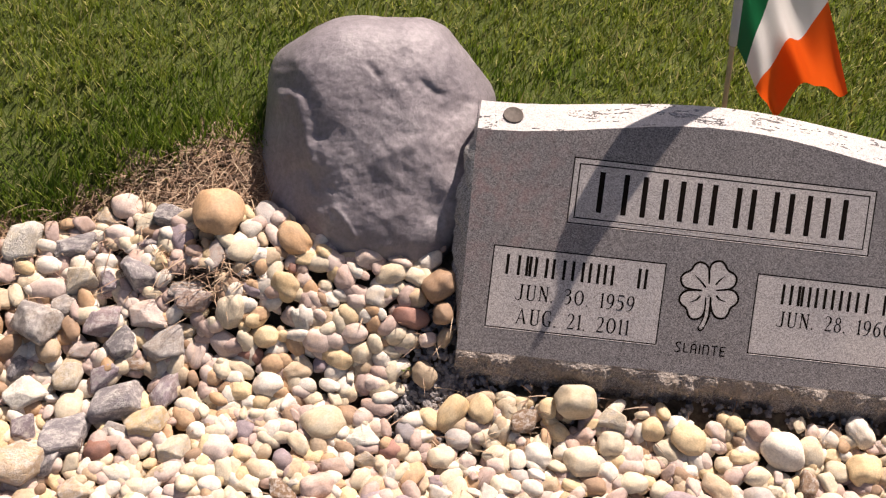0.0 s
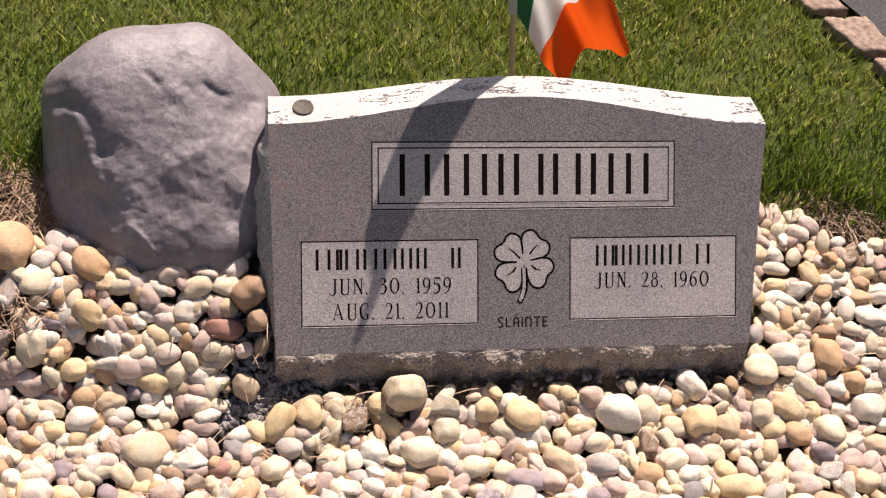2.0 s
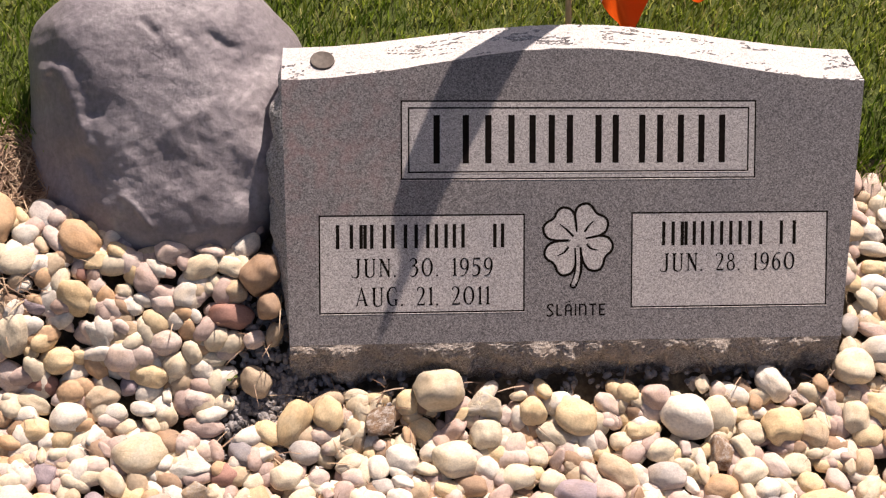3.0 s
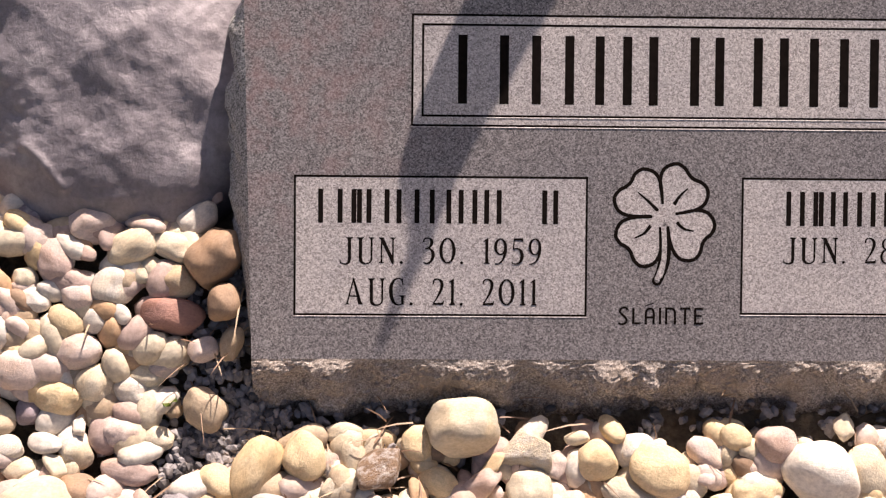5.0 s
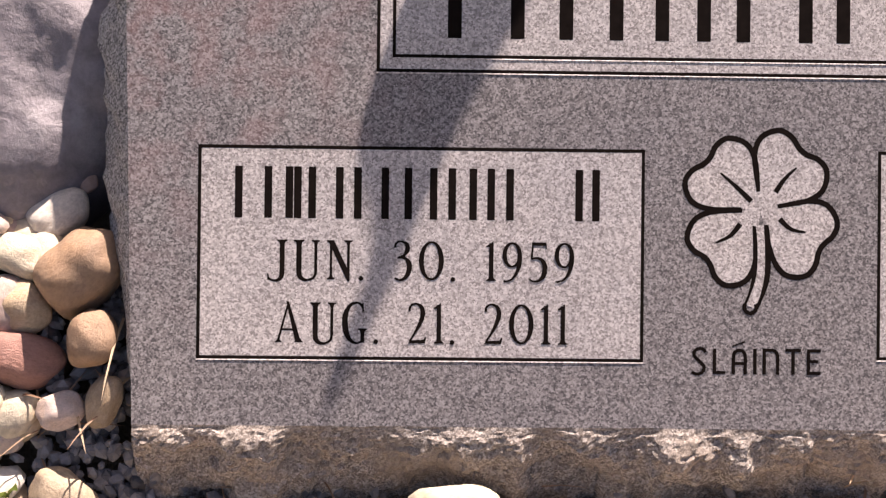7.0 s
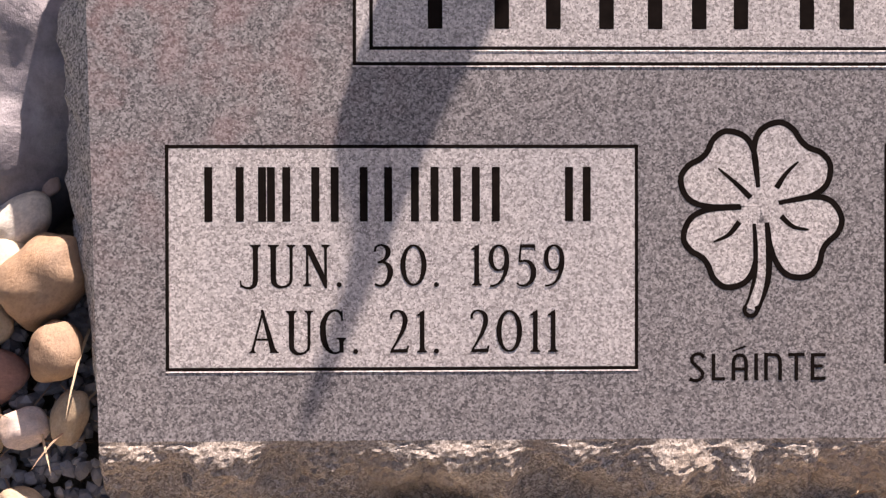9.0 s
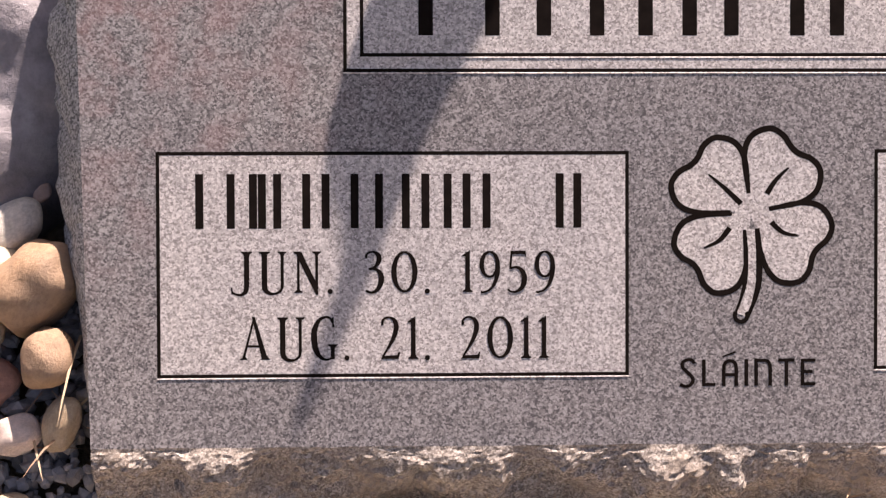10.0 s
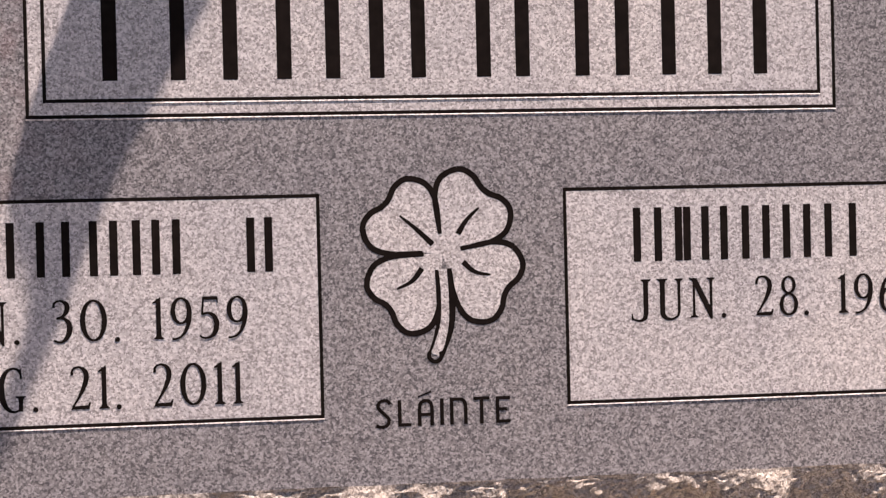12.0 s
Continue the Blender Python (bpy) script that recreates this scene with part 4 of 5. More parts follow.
def pebble_mesh(kind, index, tone):
    key = (kind, index, tone)
    if key not in MESHES:
        MESHES[key] = mesh_of("pebble", (ROUND if kind == "pebble" else SHARP)[index].copy(), (PEBBLE if kind == "pebble" else BROKEN)[tone])
    return MESHES[key]


PLACED = []
LABELS = {"cream": "cream", "white": "chalk-white", "yellow": "honey-yellow", "pink": "pale pink", "tan": "tan", "brown": "brown", "red": "dull red", "grey": "warm grey", "purple": "purple-grey", "slate": "dark slate-grey", "orange": "orange-brown", "rose": "dusty rose"}


def pebble(x, y, long, short, turn, tone, kind="pebble", z=None, tall=None):
    """One loose stone: half axes in metres, turn in degrees."""
    i = len(PLACED)
    tall = tall or short * 0.80
    ob = new(kind, pebble_mesh(kind, i % (16 if kind == "pebble" else 10), tone))
    z = 0.62 * tall - 0.012 + rise(x, y) if z is None else z
    ob.matrix_world = Matrix.Translation((x, y, z)) @ pose(0, 0, 0, tilt(x, y)) @ pose(0, 0, 0, 9 * math.sin(i * 2.1), 9 * math.sin(i * 3.3), turn) @ Matrix.Diagonal((long, short, tall, 1))
    PLACED.append((x, y, long, short, turn))
    what = "smooth rounded river pebble" if kind == "pebble" else "rough angular stone"
    return tagged(ob, LABELS[tone] + " " + what + " lying in the bed", kind, "stones of the bed")


pebble(-0.148, -0.059, 0.0293, 0.0228, 0, "cream", tall=0.0245)
pebble(-0.233, -0.057, 0.0155, 0.0090, 0, "cream")
pebble(-0.212, -0.066, 0.0130, 0.0071, 75, "cream")
pebble(-0.179, -0.064, 0.0143, 0.0124, 90, "yellow")
pebble(-0.207, -0.083, 0.0225, 0.0162, 25, "brown", "stone")
pebble(-0.241, -0.075, 0.0103, 0.0078, 80, "pink")
pebble(-0.262, -0.073, 0.0193, 0.0167, 90, "yellow")
pebble(-0.296, -0.080, 0.0276, 0.0173, 68, "yellow")
pebble(-0.324, -0.089, 0.0160, 0.0134, -30, "yellow")
pebble(-0.285, -0.112, 0.0178, 0.0153, 0, "grey")
pebble(-0.260, -0.105, 0.0103, 0.0083, 0, "pink")
pebble(-0.099, -0.069, 0.0215, 0.0176, -10, "cream", "stone")
pebble(-0.079, -0.078, 0.0117, 0.0098, 80, "pink")
pebble(-0.050, -0.076, 0.0169, 0.0163, 0, "yellow")
pebble(-0.019, -0.067, 0.0145, 0.0118, 0, "white")
pebble(-0.004, -0.083, 0.0256, 0.0196, -35, "yellow")
pebble(-0.099, -0.099, 0.0188, 0.0182, 0, "cream")
pebble(-0.069, -0.111, 0.0181, 0.0117, 80, "pink")
pebble(-0.028, -0.099, 0.0215, 0.0124, -30, "cream")
pebble(-0.046, -0.121, 0.0116, 0.0110, 0, "cream")
pebble(-0.134, -0.124, 0.0231, 0.0212, 0, "cream")
pebble(-0.164, -0.090, 0.0155, 0.0110, -30, "yellow")
pebble(-0.156, -0.113, 0.0128, 0.0110, 0, "white")
pebble(-0.186, -0.121, 0.0185, 0.0160, 0, "white")
pebble(-0.212, -0.128, 0.0153, 0.0127, -70, "white")
pebble(-0.207, -0.149, 0.0133, 0.0115, 0, "grey")
pebble(-0.241, -0.122, 0.0159, 0.0108, 30, "cream")
pebble(-0.236, -0.139, 0.0140, 0.0114, 0, "pink")
pebble(-0.250, -0.151, 0.0114, 0.0089, -60, "tan")
pebble(-0.274, -0.137, 0.0127, 0.0101, 30, "pink")
pebble(-0.305, -0.136, 0.0177, 0.0145, 10, "cream")
pebble(-0.340, -0.139, 0.0133, 0.0101, 10, "cream")
pebble(-0.288, -0.151, 0.0107, 0.0082, 0, "white")
pebble(-0.306, -0.167, 0.0144, 0.0094, 0, "purple")
pebble(-0.172, -0.156, 0.0133, 0.0115, 0, "tan")
pebble(-0.139, -0.154, 0.0185, 0.0108, -15, "yellow")
pebble(-0.118, -0.150, 0.0179, 0.0122, -10, "brown")
pebble(-0.101, -0.132, 0.0142, 0.0122, -40, "white")
pebble(-0.069, -0.143, 0.0186, 0.0160, 0, "cream")
pebble(-0.033, -0.149, 0.0154, 0.0141, 45, "cream")
pebble(-0.009, -0.162, 0.0283, 0.0155, -5, "purple")
pebble(0.022, -0.166, 0.0212, 0.0174, -20, "rose")
pebble(0.038, -0.140, 0.0266, 0.0162, -38, "tan")
pebble(0.087, -0.148, 0.0208, 0.0169, 0, "grey")
pebble(0.066, -0.096, 0.0197, 0.0125, 10, "yellow")
pebble(0.113, -0.085, 0.0324, 0.0238, -22, "white")
pebble(0.150, -0.084, 0.0212, 0.0166, -70, "cream")
pebble(0.184, -0.101, 0.0173, 0.0139, -25, "cream")
pebble(0.217, -0.099, 0.0259, 0.0219, 0, "yellow")
pebble(0.251, -0.104, 0.0180, 0.0160, -20, "tan")
pebble(0.170, -0.066, 0.0160, 0.0086, 20, "tan", "stone")
pebble(0.178, -0.083, 0.0126, 0.0093, 0, "yellow")
pebble(0.084, -0.065, 0.0165, 0.0152, 0, "rose")
pebble(0.062, -0.078, 0.0105, 0.0079, 0, "pink")
pebble(0.032, -0.070, 0.0158, 0.0112, -45, "pink")
pebble(0.240, -0.068, 0.0134, 0.0121, 0, "pink", "stone")
pebble(0.272, -0.074, 0.0134, 0.0101, -60, "pink")
pebble(0.264, -0.091, 0.0147, 0.0093, -45, "cream")
pebble(0.149, -0.120, 0.0211, 0.0151, 80, "brown", "stone")
pebble(0.124, -0.126, 0.0157, 0.0079, -80, "white")
pebble(0.106, -0.133, 0.0117, 0.0098, 0, "cream")
pebble(0.084, -0.118, 0.0203, 0.0131, 10, "cream")
pebble(0.043, -0.107, 0.0118, 0.0111, 0, "cream")
pebble(0.020, -0.104, 0.0131, 0.0085, -70, "pink")
pebble(-0.001, -0.121, 0.0130, 0.0098, 0, "white")
pebble(0.175, -0.145, 0.0202, 0.0164, 30, "cream")
pebble(0.203, -0.138, 0.0203, 0.0125, -55, "pink")
pebble(0.227, -0.139, 0.0172, 0.0138, 0, "cream")
pebble(0.262, -0.138, 0.0152, 0.0086, 0, "yellow")
pebble(0.143, -0.161, 0.0194, 0.0149, 0, "orange")
pebble(0.191, -0.163, 0.0149, 0.0137, 0, "white")
pebble(0.214, -0.158, 0.0118, 0.0098, 0, "cream")
pebble(0.236, -0.159, 0.0144, 0.0144, 0, "yellow")
pebble(0.268, -0.158, 0.0164, 0.0125, -45, "pink")
pebble(0.253, -0.182, 0.0319, 0.0182, -5, "yellow")
pebble(0.302, -0.135, 0.0165, 0.0126, 80, "tan")
pebble(0.301, -0.165, 0.0171, 0.0112, 45, "cream")
pebble(0.276, -0.116, 0.0119, 0.0093, 0, "white")
pebble(0.311, -0.109, 0.0174, 0.0140, 0, "yellow")
pebble(0.341, -0.115, 0.0207, 0.0141, -35, "orange")
pebble(0.301, -0.090, 0.0201, 0.0167, 80, "cream")
pebble(0.330, -0.083, 0.0256, 0.0175, -28, "yellow")
pebble(0.296, -0.068, 0.0148, 0.0088, 0, "cream")
pebble(0.303, -0.041, 0.0229, 0.0209, 0, "cream")
pebble(0.358, -0.058, 0.0203, 0.0141, -40, "cream")
pebble(0.336, -0.023, 0.0238, 0.0163, 0, "white")
pebble(0.332, -0.152, 0.0185, 0.0126, 70, "pink")
pebble(0.068, -0.164, 0.0168, 0.0090, -45, "white")
pebble(0.096, -0.176, 0.0155, 0.0135, 0, "rose")
pebble(0.112, -0.156, 0.0130, 0.0078, -60, "white")
pebble(0.346, 0.106, 0.0160, 0.0111, -25, "white")
pebble(0.344, 0.087, 0.0194, 0.0097, -10, "white")
pebble(0.343, 0.067, 0.0186, 0.0097, 0, "yellow")
pebble(0.344, 0.047, 0.0255, 0.0097, -17, "white")
pebble(0.331, 0.031, 0.0178, 0.0103, -45, "cream")
pebble(0.330, 0.001, 0.0178, 0.0102, -28, "rose")
pebble(0.356, 0.011, 0.0151, 0.0082, 0, "yellow")
pebble(0.367, 0.039, 0.0097, 0.0076, 0, "cream")
pebble(0.361, -0.007, 0.0136, 0.0081, 0, "cream")
pebble(0.384, 0.037, 0.0144, 0.0083, -20, "white")
pebble(0.339, 0.136, 0.0091, 0.0070, 0, "yellow")
pebble(0.306, 0.006, 0.0136, 0.0102, 70, "grey")
pebble(0.301, -0.020, 0.0149, 0.0101, 80, "cream")
pebble(-0.516, 0.026, 0.0210, 0.0184, -25, "yellow")
pebble(-0.539, 0.038, 0.0159, 0.0095, 0, "white")
pebble(-0.570, 0.040, 0.0133, 0.0095, 0, "white")
pebble(-0.486, 0.020, 0.0140, 0.0115, 0, "rose")
pebble(-0.591, 0.029, 0.0126, 0.0101, 0, "tan")
pebble(-0.558, 0.022, 0.0152, 0.0095, -10, "purple")
pebble(-0.534, 0.013, 0.0222, 0.0076, -38, "pink")
pebble(-0.495, 0.037, 0.0114, 0.0096, 70, "pink")
pebble(-0.509, 0.049, 0.0083, 0.0076, 0, "red")
pebble(-0.468, 0.033, 0.0102, 0.0089, 0, "cream")
pebble(-0.460, 0.020, 0.0128, 0.0102, 0, "white")
pebble(-0.390, 0.051, 0.0212, 0.0142, 18, "cream")
pebble(-0.403, 0.027, 0.0160, 0.0148, 0, "white")
pebble(-0.428, 0.022, 0.0127, 0.0122, 0, "pink")
pebble(-0.414, 0.008, 0.0115, 0.0108, 0, "white")
pebble(-0.426, -0.010, 0.0172, 0.0147, 0, "pink")
pebble(-0.462, -0.000, 0.0166, 0.0108, -38, "tan")
pebble(-0.439, 0.004, 0.0089, 0.0083, 0, "rose")
pebble(-0.383, 0.036, 0.0103, 0.0096, 0, "cream")
pebble(-0.357, 0.053, 0.0187, 0.0122, -20, "cream")
pebble(-0.365, 0.039, 0.0116, 0.0083, 0, "white")
# tan-brown stone; its darker brown also holds the shade lying on it
pebble(-0.329, 0.043, 0.0250, 0.0205, 50, "brown", z=0.068, tall=0.0225)
pebble(-0.358, 0.031, 0.0161, 0.0135, 0, "tan")
pebble(-0.359, 0.011, 0.0240, 0.0141, -8, "red", z=0.0400, tall=0.0125)
# tan stone in shade by the gravestone; the shade is put into its brown
pebble(-0.321, 0.013, 0.0150, 0.0123, 80, "brown", z=0.0530, tall=0.0150)
pebble(-0.3365, -0.011, 0.0128, 0.0097, 15, "pink", z=0.0270)
pebble(-0.3155, -0.007, 0.0142, 0.0090, 75, "tan", z=0.0300)
pebble(-0.366, -0.018, 0.0128, 0.0096, 0, "pink")
pebble(-0.393, -0.006, 0.0102, 0.0084, 0, "yellow")
pebble(-0.335, -0.041, 0.0180, 0.0155, -40, "tan")
pebble(-0.390, -0.015, 0.0115, 0.0077, 0, "orange")
pebble(-0.377, -0.022, 0.0129, 0.0096, -10, "cream")
pebble(-0.387, -0.032, 0.0147, 0.0134, 0, "white")
pebble(-0.471, -0.021, 0.0197, 0.0172, 0, "pink")
pebble(-0.533, -0.023, 0.0196, 0.0158, 15, "yellow")
pebble(-0.511, -0.018, 0.0102, 0.0095, 0, "yellow")
pebble(-0.517, -0.033, 0.0165, 0.0108, 40, "white")
pebble(-0.441, -0.034, 0.0198, 0.0159, 0, "yellow")
pebble(-0.415, -0.028, 0.0167, 0.0154, 80, "cream")
pebble(-0.409, -0.039, 0.0122, 0.0096, 0, "cream")
pebble(-0.463, -0.041, 0.0115, 0.0096, 80, "purple")
pebble(-0.550, -0.039, 0.0184, 0.0120, -15, "red")
pebble(-0.490, -0.052, 0.0190, 0.0133, 25, "tan")
pebble(-0.594, -0.067, 0.0163, 0.0126, -35, "orange")
pebble(-0.559, -0.056, 0.0196, 0.0101, -20, "cream")
pebble(-0.567, -0.067, 0.0145, 0.0113, 0, "white")
pebble(-0.557, -0.081, 0.0176, 0.0132, 0, "yellow")
pebble(-0.523, -0.071, 0.0196, 0.0176, 0, "white")
pebble(-0.514, -0.050, 0.0127, 0.0082, -70, "cream")
pebble(-0.479, -0.066, 0.0152, 0.0114, 0, "white")
pebble(-0.466, -0.080, 0.0140, 0.0095, 20, "cream")
pebble(-0.388, -0.081, 0.0216, 0.0121, -5, "rose")
pebble(-0.369, -0.060, 0.0128, 0.0103, 0, "cream")
pebble(-0.394, -0.057, 0.0160, 0.0135, 0, "pink")
pebble(-0.427, -0.070, 0.0133, 0.0121, 0, "cream")
pebble(-0.425, -0.096, 0.0158, 0.0133, 0, "brown")
pebble(-0.451, -0.110, 0.0290, 0.0214, 18, "cream")
pebble(-0.537, -0.093, 0.0195, 0.0107, 0, "white")
pebble(-0.508, -0.106, 0.0101, 0.0081, 0, "white")
pebble(-0.570, -0.102, 0.0163, 0.0100, 25, "white")
pebble(-0.545, -0.127, 0.0149, 0.0131, 80, "purple")
pebble(-0.509, -0.129, 0.0218, 0.0131, 8, "cream")
pebble(-0.406, -0.125, 0.0289, 0.0170, 10, "white", "stone")
pebble(-0.365, -0.132, 0.0177, 0.0133, 0, "red")
pebble(-0.591, -0.089, 0.0169, 0.0094, 5, "white")
pebble(-0.528, -0.115, 0.0112, 0.0094, 0, "tan")
pebble(-0.544, -0.159, 0.0155, 0.0148, 0, "yellow")
pebble(-0.430, -0.160, 0.0218, 0.0131, 0, "rose")
pebble(-0.809, 0.038, 0.0173, 0.0130, 10, "white")
pebble(-0.741, 0.051, 0.0151, 0.0123, 10, "white")
pebble(-0.686, 0.075, 0.0231, 0.0101, 0, "purple", "stone")
pebble(-0.608, 0.101, 0.0325, 0.0317, 0, "orange")
pebble(-0.573, 0.060, 0.0221, 0.0157, 8, "cream")
pebble(-0.629, -0.024, 0.0143, 0.0114, 0, "yellow", "stone")
pebble(-0.751, -0.054, 0.0184, 0.0113, 0, "pink", "stone")
pebble(-0.554, 0.056, 0.0171, 0.0121, 0, "white")
pebble(-0.613, -0.043, 0.0214, 0.0114, 80, "pink")
pebble(-0.686, -0.201, 0.0207, 0.0138, 0, "white")
pebble(-0.661, -0.213, 0.0179, 0.0124, 0, "cream")
pebble(-0.611, -0.194, 0.0167, 0.0110, -30, "white")
pebble(-0.600, -0.136, 0.0141, 0.0127, 0, "white")
pebble(-0.578, -0.201, 0.0166, 0.0139, 0, "white")
pebble(0.464, 0.021, 0.0269, 0.0154, -8, "white")
pebble(0.422, -0.010, 0.0199, 0.0114, -25, "pink")
pebble(0.456, 0.002, 0.0138, 0.0092, 0, "white")
pebble(0.451, -0.035, 0.0145, 0.0107, 0, "white")
pebble(0.424, -0.057, 0.0189, 0.0151, -20, "orange")
pebble(0.439, -0.089, 0.0220, 0.0196, 0, "white")
pebble(0.384, -0.114, 0.0210, 0.0203, 0, "cream")
pebble(0.485, 0.050, 0.0271, 0.0116, 0, "white")
pebble(0.410, 0.070, 0.0131, 0.0100, 0, "white")
pebble(0.463, 0.079, 0.0171, 0.0094, 0, "yellow")
pebble(0.430, 0.073, 0.0155, 0.0093, 10, "white")
pebble(0.456, -0.107, 0.0152, 0.0099, 0, "white")
pebble(0.373, -0.167, 0.0200, 0.0156, -10, "grey", "stone")
pebble(0.412, -0.129, 0.0165, 0.0128, -30, "white", "stone")
pebble(0.444, -0.137, 0.0225, 0.0157, 0, "tan")
pebble(0.414, -0.183, 0.0185, 0.0156, 20, "tan")
pebble(0.386, -0.187, 0.0192, 0.0155, 80, "white", "stone")
pebble(0.469, -0.079, 0.0228, 0.0129, 70, "cream")
pebble(0.377, -0.071, 0.0203, 0.0121, -45, "rose")
pebble(0.401, -0.088, 0.0136, 0.0113, 0, "white")
pebble(0.428, -0.156, 0.0179, 0.0127, 60, "pink")
pebble(0.448, -0.184, 0.0223, 0.0140, 10, "grey")
pebble(-0.845, 0.062, 0.0260, 0.0252, 9, "white", "stone")
pebble(-0.776, 0.067, 0.0337, 0.0155, 17, "slate", "stone")
pebble(-0.700, 0.038, 0.0299, 0.0234, -52, "slate", "stone")
pebble(-0.733, 0.026, 0.0160, 0.0154, 7, "purple", "stone")
pebble(-0.769, 0.027, 0.0230, 0.0202, 27, "cream", "stone")
pebble(-0.813, -0.031, 0.0312, 0.0327, 77, "grey", "stone")
pebble(-0.733, -0.023, 0.0241, 0.0215, 7, "purple", "stone")
pebble(-0.783, -0.007, 0.0172, 0.0148, 10, "grey", "stone")
pebble(-0.680, -0.012, 0.0291, 0.0222, -2, "pink", "stone")
pebble(-0.624, 0.003, 0.0268, 0.0194, 6, "rose", "stone")
pebble(-0.791, -0.062, 0.0172, 0.0182, 7, "tan")
pebble(-0.705, -0.045, 0.0252, 0.0198, 37, "slate", "stone")
pebble(-0.653, -0.044, 0.0313, 0.0250, 22, "grey", "stone")
pebble(-0.685, -0.065, 0.0243, 0.0140, 7, "brown", "stone")
pebble(-0.724, -0.081, 0.0234, 0.0158, 42, "purple", "stone")
pebble(-0.701, -0.111, 0.0389, 0.0247, 25, "slate", "stone")
pebble(-0.645, -0.089, 0.0296, 0.0186, 63, "purple", "stone")
pebble(-0.763, -0.089, 0.0213, 0.0199, 35, "cream", "stone")
pebble(-0.812, -0.115, 0.0327, 0.0226, 32, "white", "stone")
pebble(-0.660, -0.137, 0.0306, 0.0230, 16, "yellow", "stone")
pebble(-0.756, -0.160, 0.0361, 0.0261, 18, "slate", "stone")
pebble(-0.804, -0.155, 0.0205, 0.0185, 6, "purple", "stone")
pebble(-0.769, -0.193, 0.0258, 0.0192, 72, "slate", "stone")
pebble(-0.714, -0.172, 0.0164, 0.0166, 7, "red")
pebble(-0.700, -0.144, 0.0196, 0.0136, 9, "grey", "stone")
pebble(-0.825, -0.081, 0.0194, 0.0148, 49, "slate", "stone")
pebble(-0.636, 0.018, 0.0238, 0.0129, 7, "grey", "stone")
pebble(-0.801, -0.206, 0.0392, 0.0301, 7, "tan", "stone")
pebble(-0.730, -0.230, 0.0258, 0.0208, 27, "tan", "stone")
pebble(-0.625, -0.165, 0.0237, 0.0211, 7, "cream", "stone")



def build_grit():
    """Dark broken grit showing between the pebbles by the gravestone's foot, and filling the shaded gap under its nose.
    """
    rng = np.random.default_rng(21)
    bm = bmesh.new()
    bmesh.ops.create_icosphere(bm, subdivisions=1, radius=1.0)
    vs, fs = [v.co.copy() for v in bm.verts], [[v.index for v in f.verts] for f in bm.faces]
    bm.free()
    verts, faces = [], []
    for k in range(1450):
        if k < 800:
            x, y = rng.normal(-0.315, 0.036), rng.normal(-0.066, 0.020)
        elif k < 1050:
            # this strip of dark grit stands in for shaded soil under the nose
            x, y = rng.uniform(-0.34, 0.30), rng.uniform(-0.075, -0.028)
        else:
            x, y = rng.uniform(-0.350, -0.300), rng.uniform(-0.06, 0.07)
        r = rng.uniform(0.0022, 0.0050)
        m = pose(x, y, -0.019 + rng.uniform(0, 0.008) + rise(x, y), *rng.uniform(0, 360, 3)) @ Matrix.Diagonal((r * 1.4, r, r * 0.8, 1))
        n = len(verts)
        verts += [tuple(m @ (v * rng.uniform(0.75, 1.2))) for v in vs]
        faces += [[a + n for a in f] for f in fs]
    tagged(new("grit", raw_mesh("grit", verts, faces, GRIT, False)), "loose dark grey grit between the pebbles", "grit", kind="stuff")


def build_weed():
    weed = tagged(new("weed"), "tiny green weed sprouting from the dark grit", "weed")
    weed.location = (-0.362, -0.040, -0.010)
    for k in range(7):
        a = k * 2.4
        bm = bmesh.new()
        rows = []
        for q, w in ((0.0, 0.0012), (0.35, 0.0028), (0.7, 0.0026), (1.0, 0.0004)):
            c = Vector((math.cos(a), math.sin(a), 0)) * 0.010 * q + Vector((0, 0, (0.006 + 0.008 * (k % 3)) * math.sin(q * 1.9)))
            s = Vector((-math.sin(a), math.cos(a), 0)) * w
            rows.append((bm.verts.new(c - s), bm.verts.new(c + Vector((0, 0, -0.0006))), bm.verts.new(c + s)))
        for p, q in zip(rows, rows[1:]):
            bm.faces.new((p[0], p[1], q[1], q[0]))
            bm.faces.new((p[1], p[2], q[2], q[1]))
        part("leaf", bm, WEED, weed)


build_grit()
build_weed()


def free_spot(x, y, r, taken):
    if y > bed_edge(x) + 0.02:
        return False
    if left_edge(0) - 0.012 < x < 0.295 and -0.028 - r * 0.6 < y < 0.23:
        return False
    if abs((x + 0.424) / (0.146 + r * 0.4)) ** 3 + abs((y - 0.235) / (0.150 + r * 0.4)) ** 3 < 1:
        return False
    if math.hypot(x + 0.361, y + 0.042) < 0.020 + r:
        return False
    if ((x + 0.325) / 0.05) ** 2 + ((y + 0.072) / 0.032) ** 2 < 1 and r < 0.02:
        return False
    if (-0.345 < x < -0.29 and -0.1 < y < 0.055) or (-0.33 < x < 0.31 and -0.055 < y) or (r > 0.018 and -0.33 < x < 0.33 and y > -0.10):
        return False
    gx, gy = int(x // 0.06), int(y // 0.06)
    for a in (-1, 0, 1):
        for b in (-1, 0, 1):
            for px, py, pr in taken.get((gx + a, gy + b), ()):
                if (px - x) ** 2 + (py - y) ** 2 < (0.80 * (pr + r)) ** 2:
                    return False
    return True


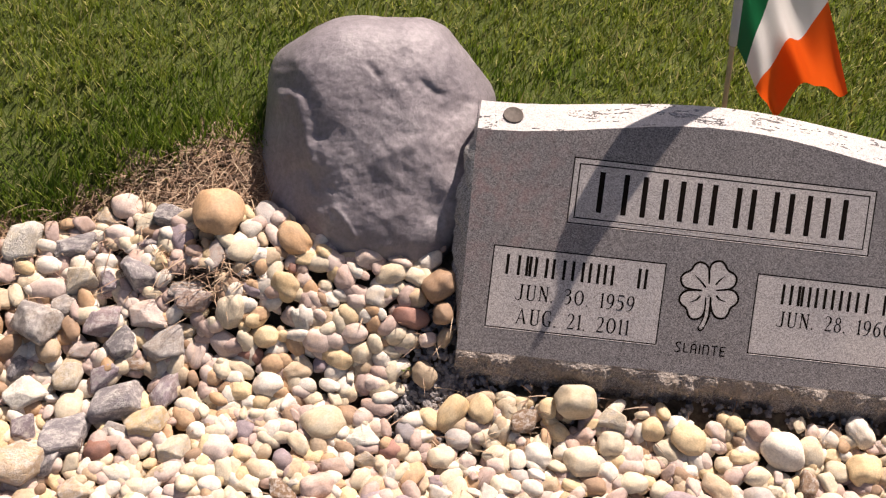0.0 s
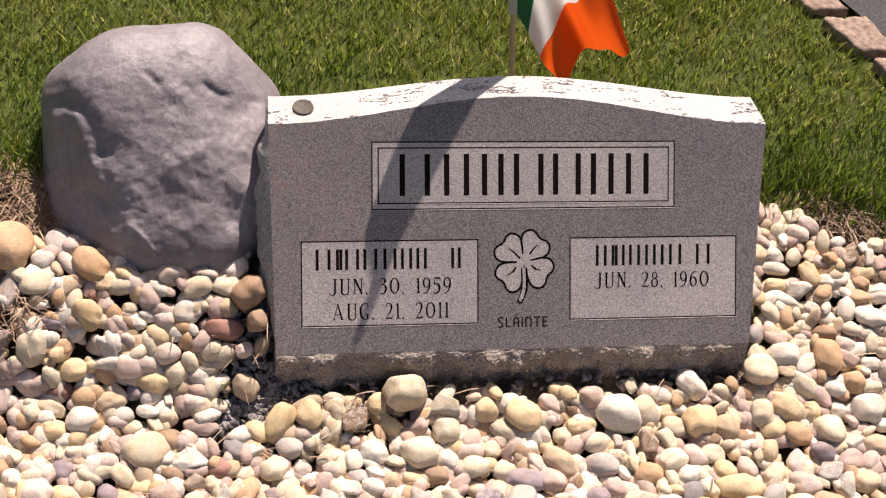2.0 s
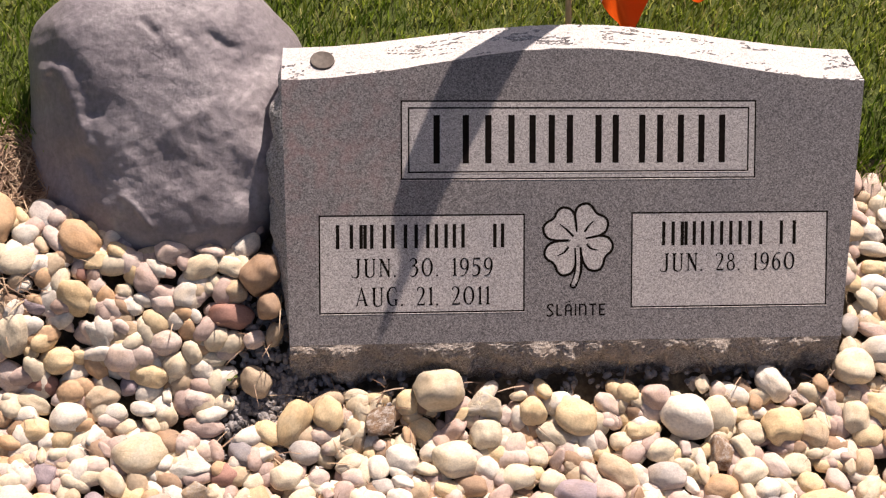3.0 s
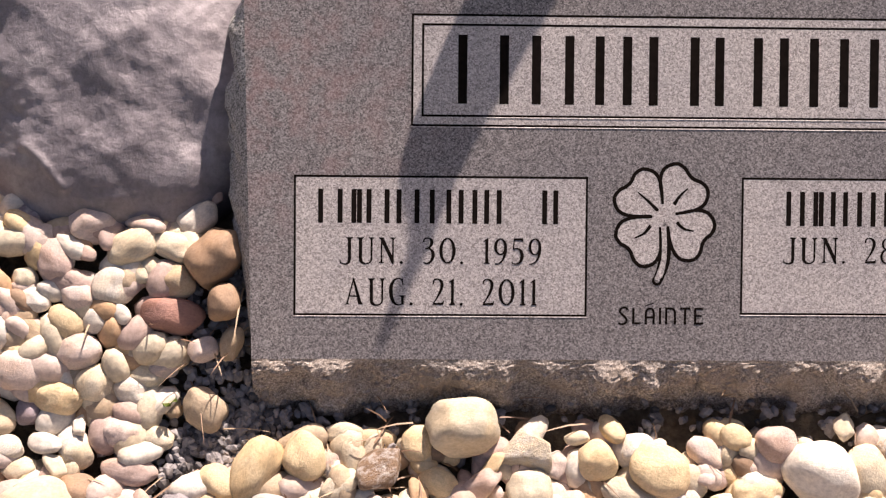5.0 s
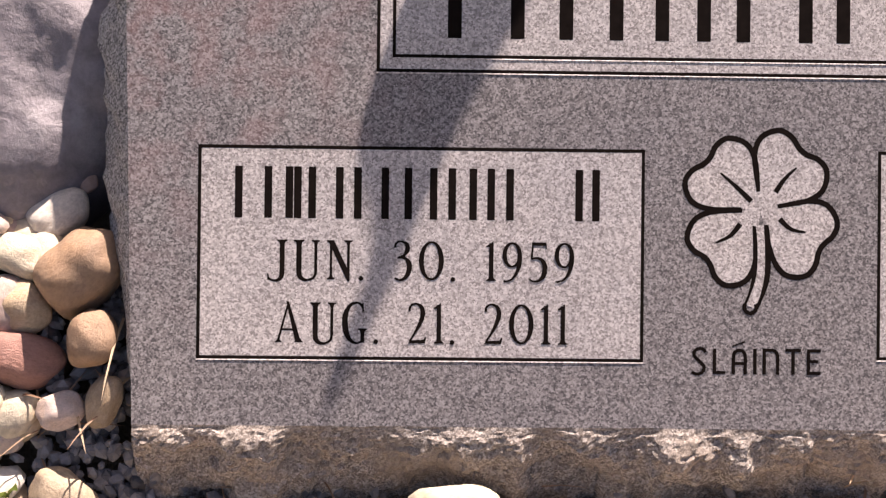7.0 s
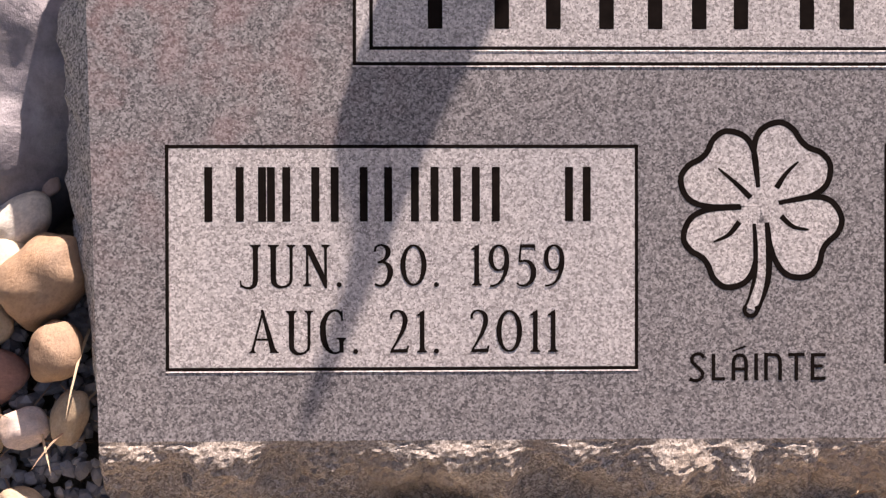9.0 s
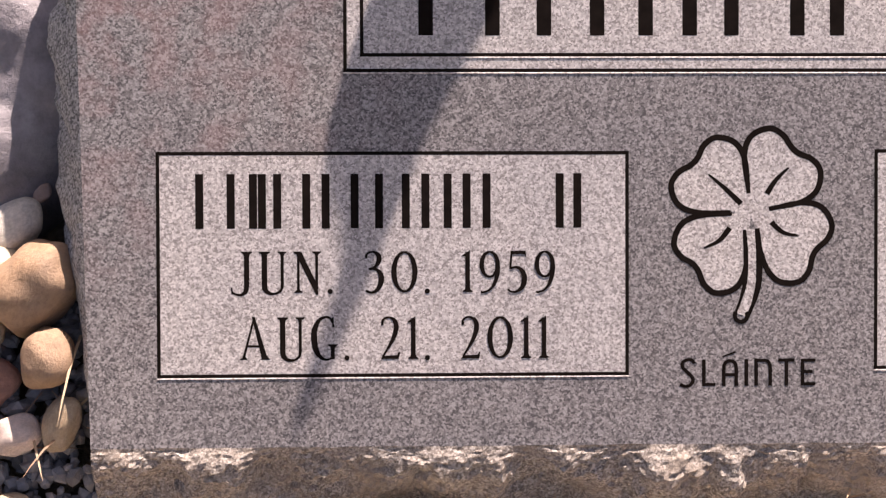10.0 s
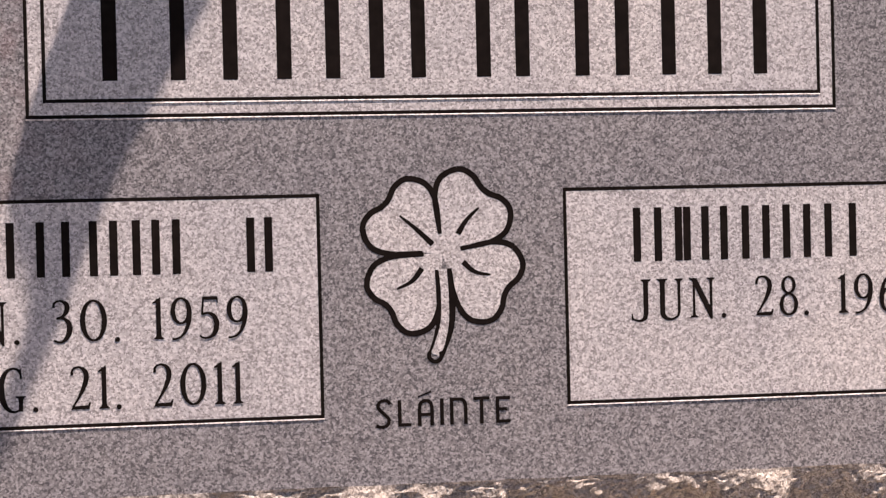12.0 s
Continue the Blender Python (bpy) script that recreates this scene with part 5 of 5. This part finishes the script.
def build_bed():
    rng = np.random.default_rng(11)
    taken = {}
    def take(x, y, r):
        taken.setdefault((int(x // 0.06), int(y // 0.06)), []).append((x, y, r))
    for x, y, a, b, turn in PLACED:
        c, s = math.cos(radians(turn)), math.sin(radians(turn))
        for q in (-1, 0, 1):
            take(x + c * q * (a - b), y + s * q * (a - b), b)
    weights = [("cream", 17), ("white", 15), ("yellow", 7), ("pink", 14), ("tan", 8), ("brown", 5), ("red", 3), ("grey", 7), ("purple", 5), ("slate", 2), ("orange", 4), ("rose", 8)]
    tones = [t for t, k in weights for _ in range(k)]
    rest = []
    for size, tries in ((0.020, 1000), (0.0165, 7000), (0.0130, 14000), (0.0095, 12000), (0.0070, 6000)):
        for _ in range(tries):
            x, y = rng.uniform(-1.15, 0.85), rng.uniform(-0.42, 0.27)
            r = size * rng.uniform(0.85, 1.15)
            if x > 0.33 and y > 0.0 and r > 0.0145:
                continue
            if free_spot(x, y, r, taken):
                take(x, y, r)
                rest.append((x, y, r))
    near = sorted(rest, key=lambda p: -p[2] + (0.05 if not (-0.75 < p[0] < 0.45) or p[1] < -0.24 else 0))[:85]
    chosen = set(near)
    for x, y, r in near:
        stretch = rng.uniform(1.0, 1.4)
        pebble(x, y, r * stretch, r / stretch ** 0.3, rng.uniform(0, 180), tones[rng.integers(len(tones))], "stone" if rng.random() < (0.55 if x < -0.52 else 0.28) else "pebble", tall=r * rng.uniform(0.6, 0.85))
    verts, faces = [], []
    shapes, low = ([([v.co.copy() for v in b.verts], [[v.index for v in f.verts] for f in b.faces]) for b in kinds] for kinds in (LOW, LOWEST))
    lower = [(rng.uniform(-1.15, 0.85), rng.uniform(-0.42, 0.26), rng.uniform(0.0080, 0.0145), -9.0) for _ in range(6500)]
    for x, y, r, z in [(*p, 0.001 - 0.3 * p[2] + rise(p[0], p[1])) for p in rest if p not in chosen] + lower:
        grit = ((x + 0.325) / 0.055) ** 2 + ((y + 0.075) / 0.036) ** 2 < 1 or ((x + 0.27) / 0.05) ** 2 + ((y + 0.105) / 0.016) ** 2 < 1
        if (r < 0.0125 and grit) or z == -9.0 and (y > bed_edge(x) + 0.01 or (-0.345 < x < 0.3 and -0.055 < y < 0.23)):
            continue
        vs, fs = (low if z == -9.0 else shapes)[rng.integers(12)]
        z = rise(x, y) - (0.010 if -0.72 < x < -0.33 else 0.015) + 0.009 * rng.random() if z == -9.0 else z
        st = rng.uniform(1.1, 1.6)
        m = Matrix.Translation((x, y, z)) @ pose(0, 0, 0, tilt(x, y)) @ pose(0, 0, 0, rng.normal(0, 14), rng.normal(0, 14), rng.uniform(0, 360)) @ Matrix.Diagonal((r * st, r / st ** 0.35, r * rng.uniform(0.52, 0.75), 1))
        k = len(verts)
        verts += [tuple(m @ v) for v in vs]
        faces += [[a + k for a in f] for f in fs]
    tagged(new("pebbles", raw_mesh("pebbles", verts, faces, MIXED)), "mixed cream, pink and grey river pebbles covering the bed", "pebbles", kind="stuff")


for b in ROUND + SHARP + LOW + LOWEST:
    b.verts.index_update()
build_bed()
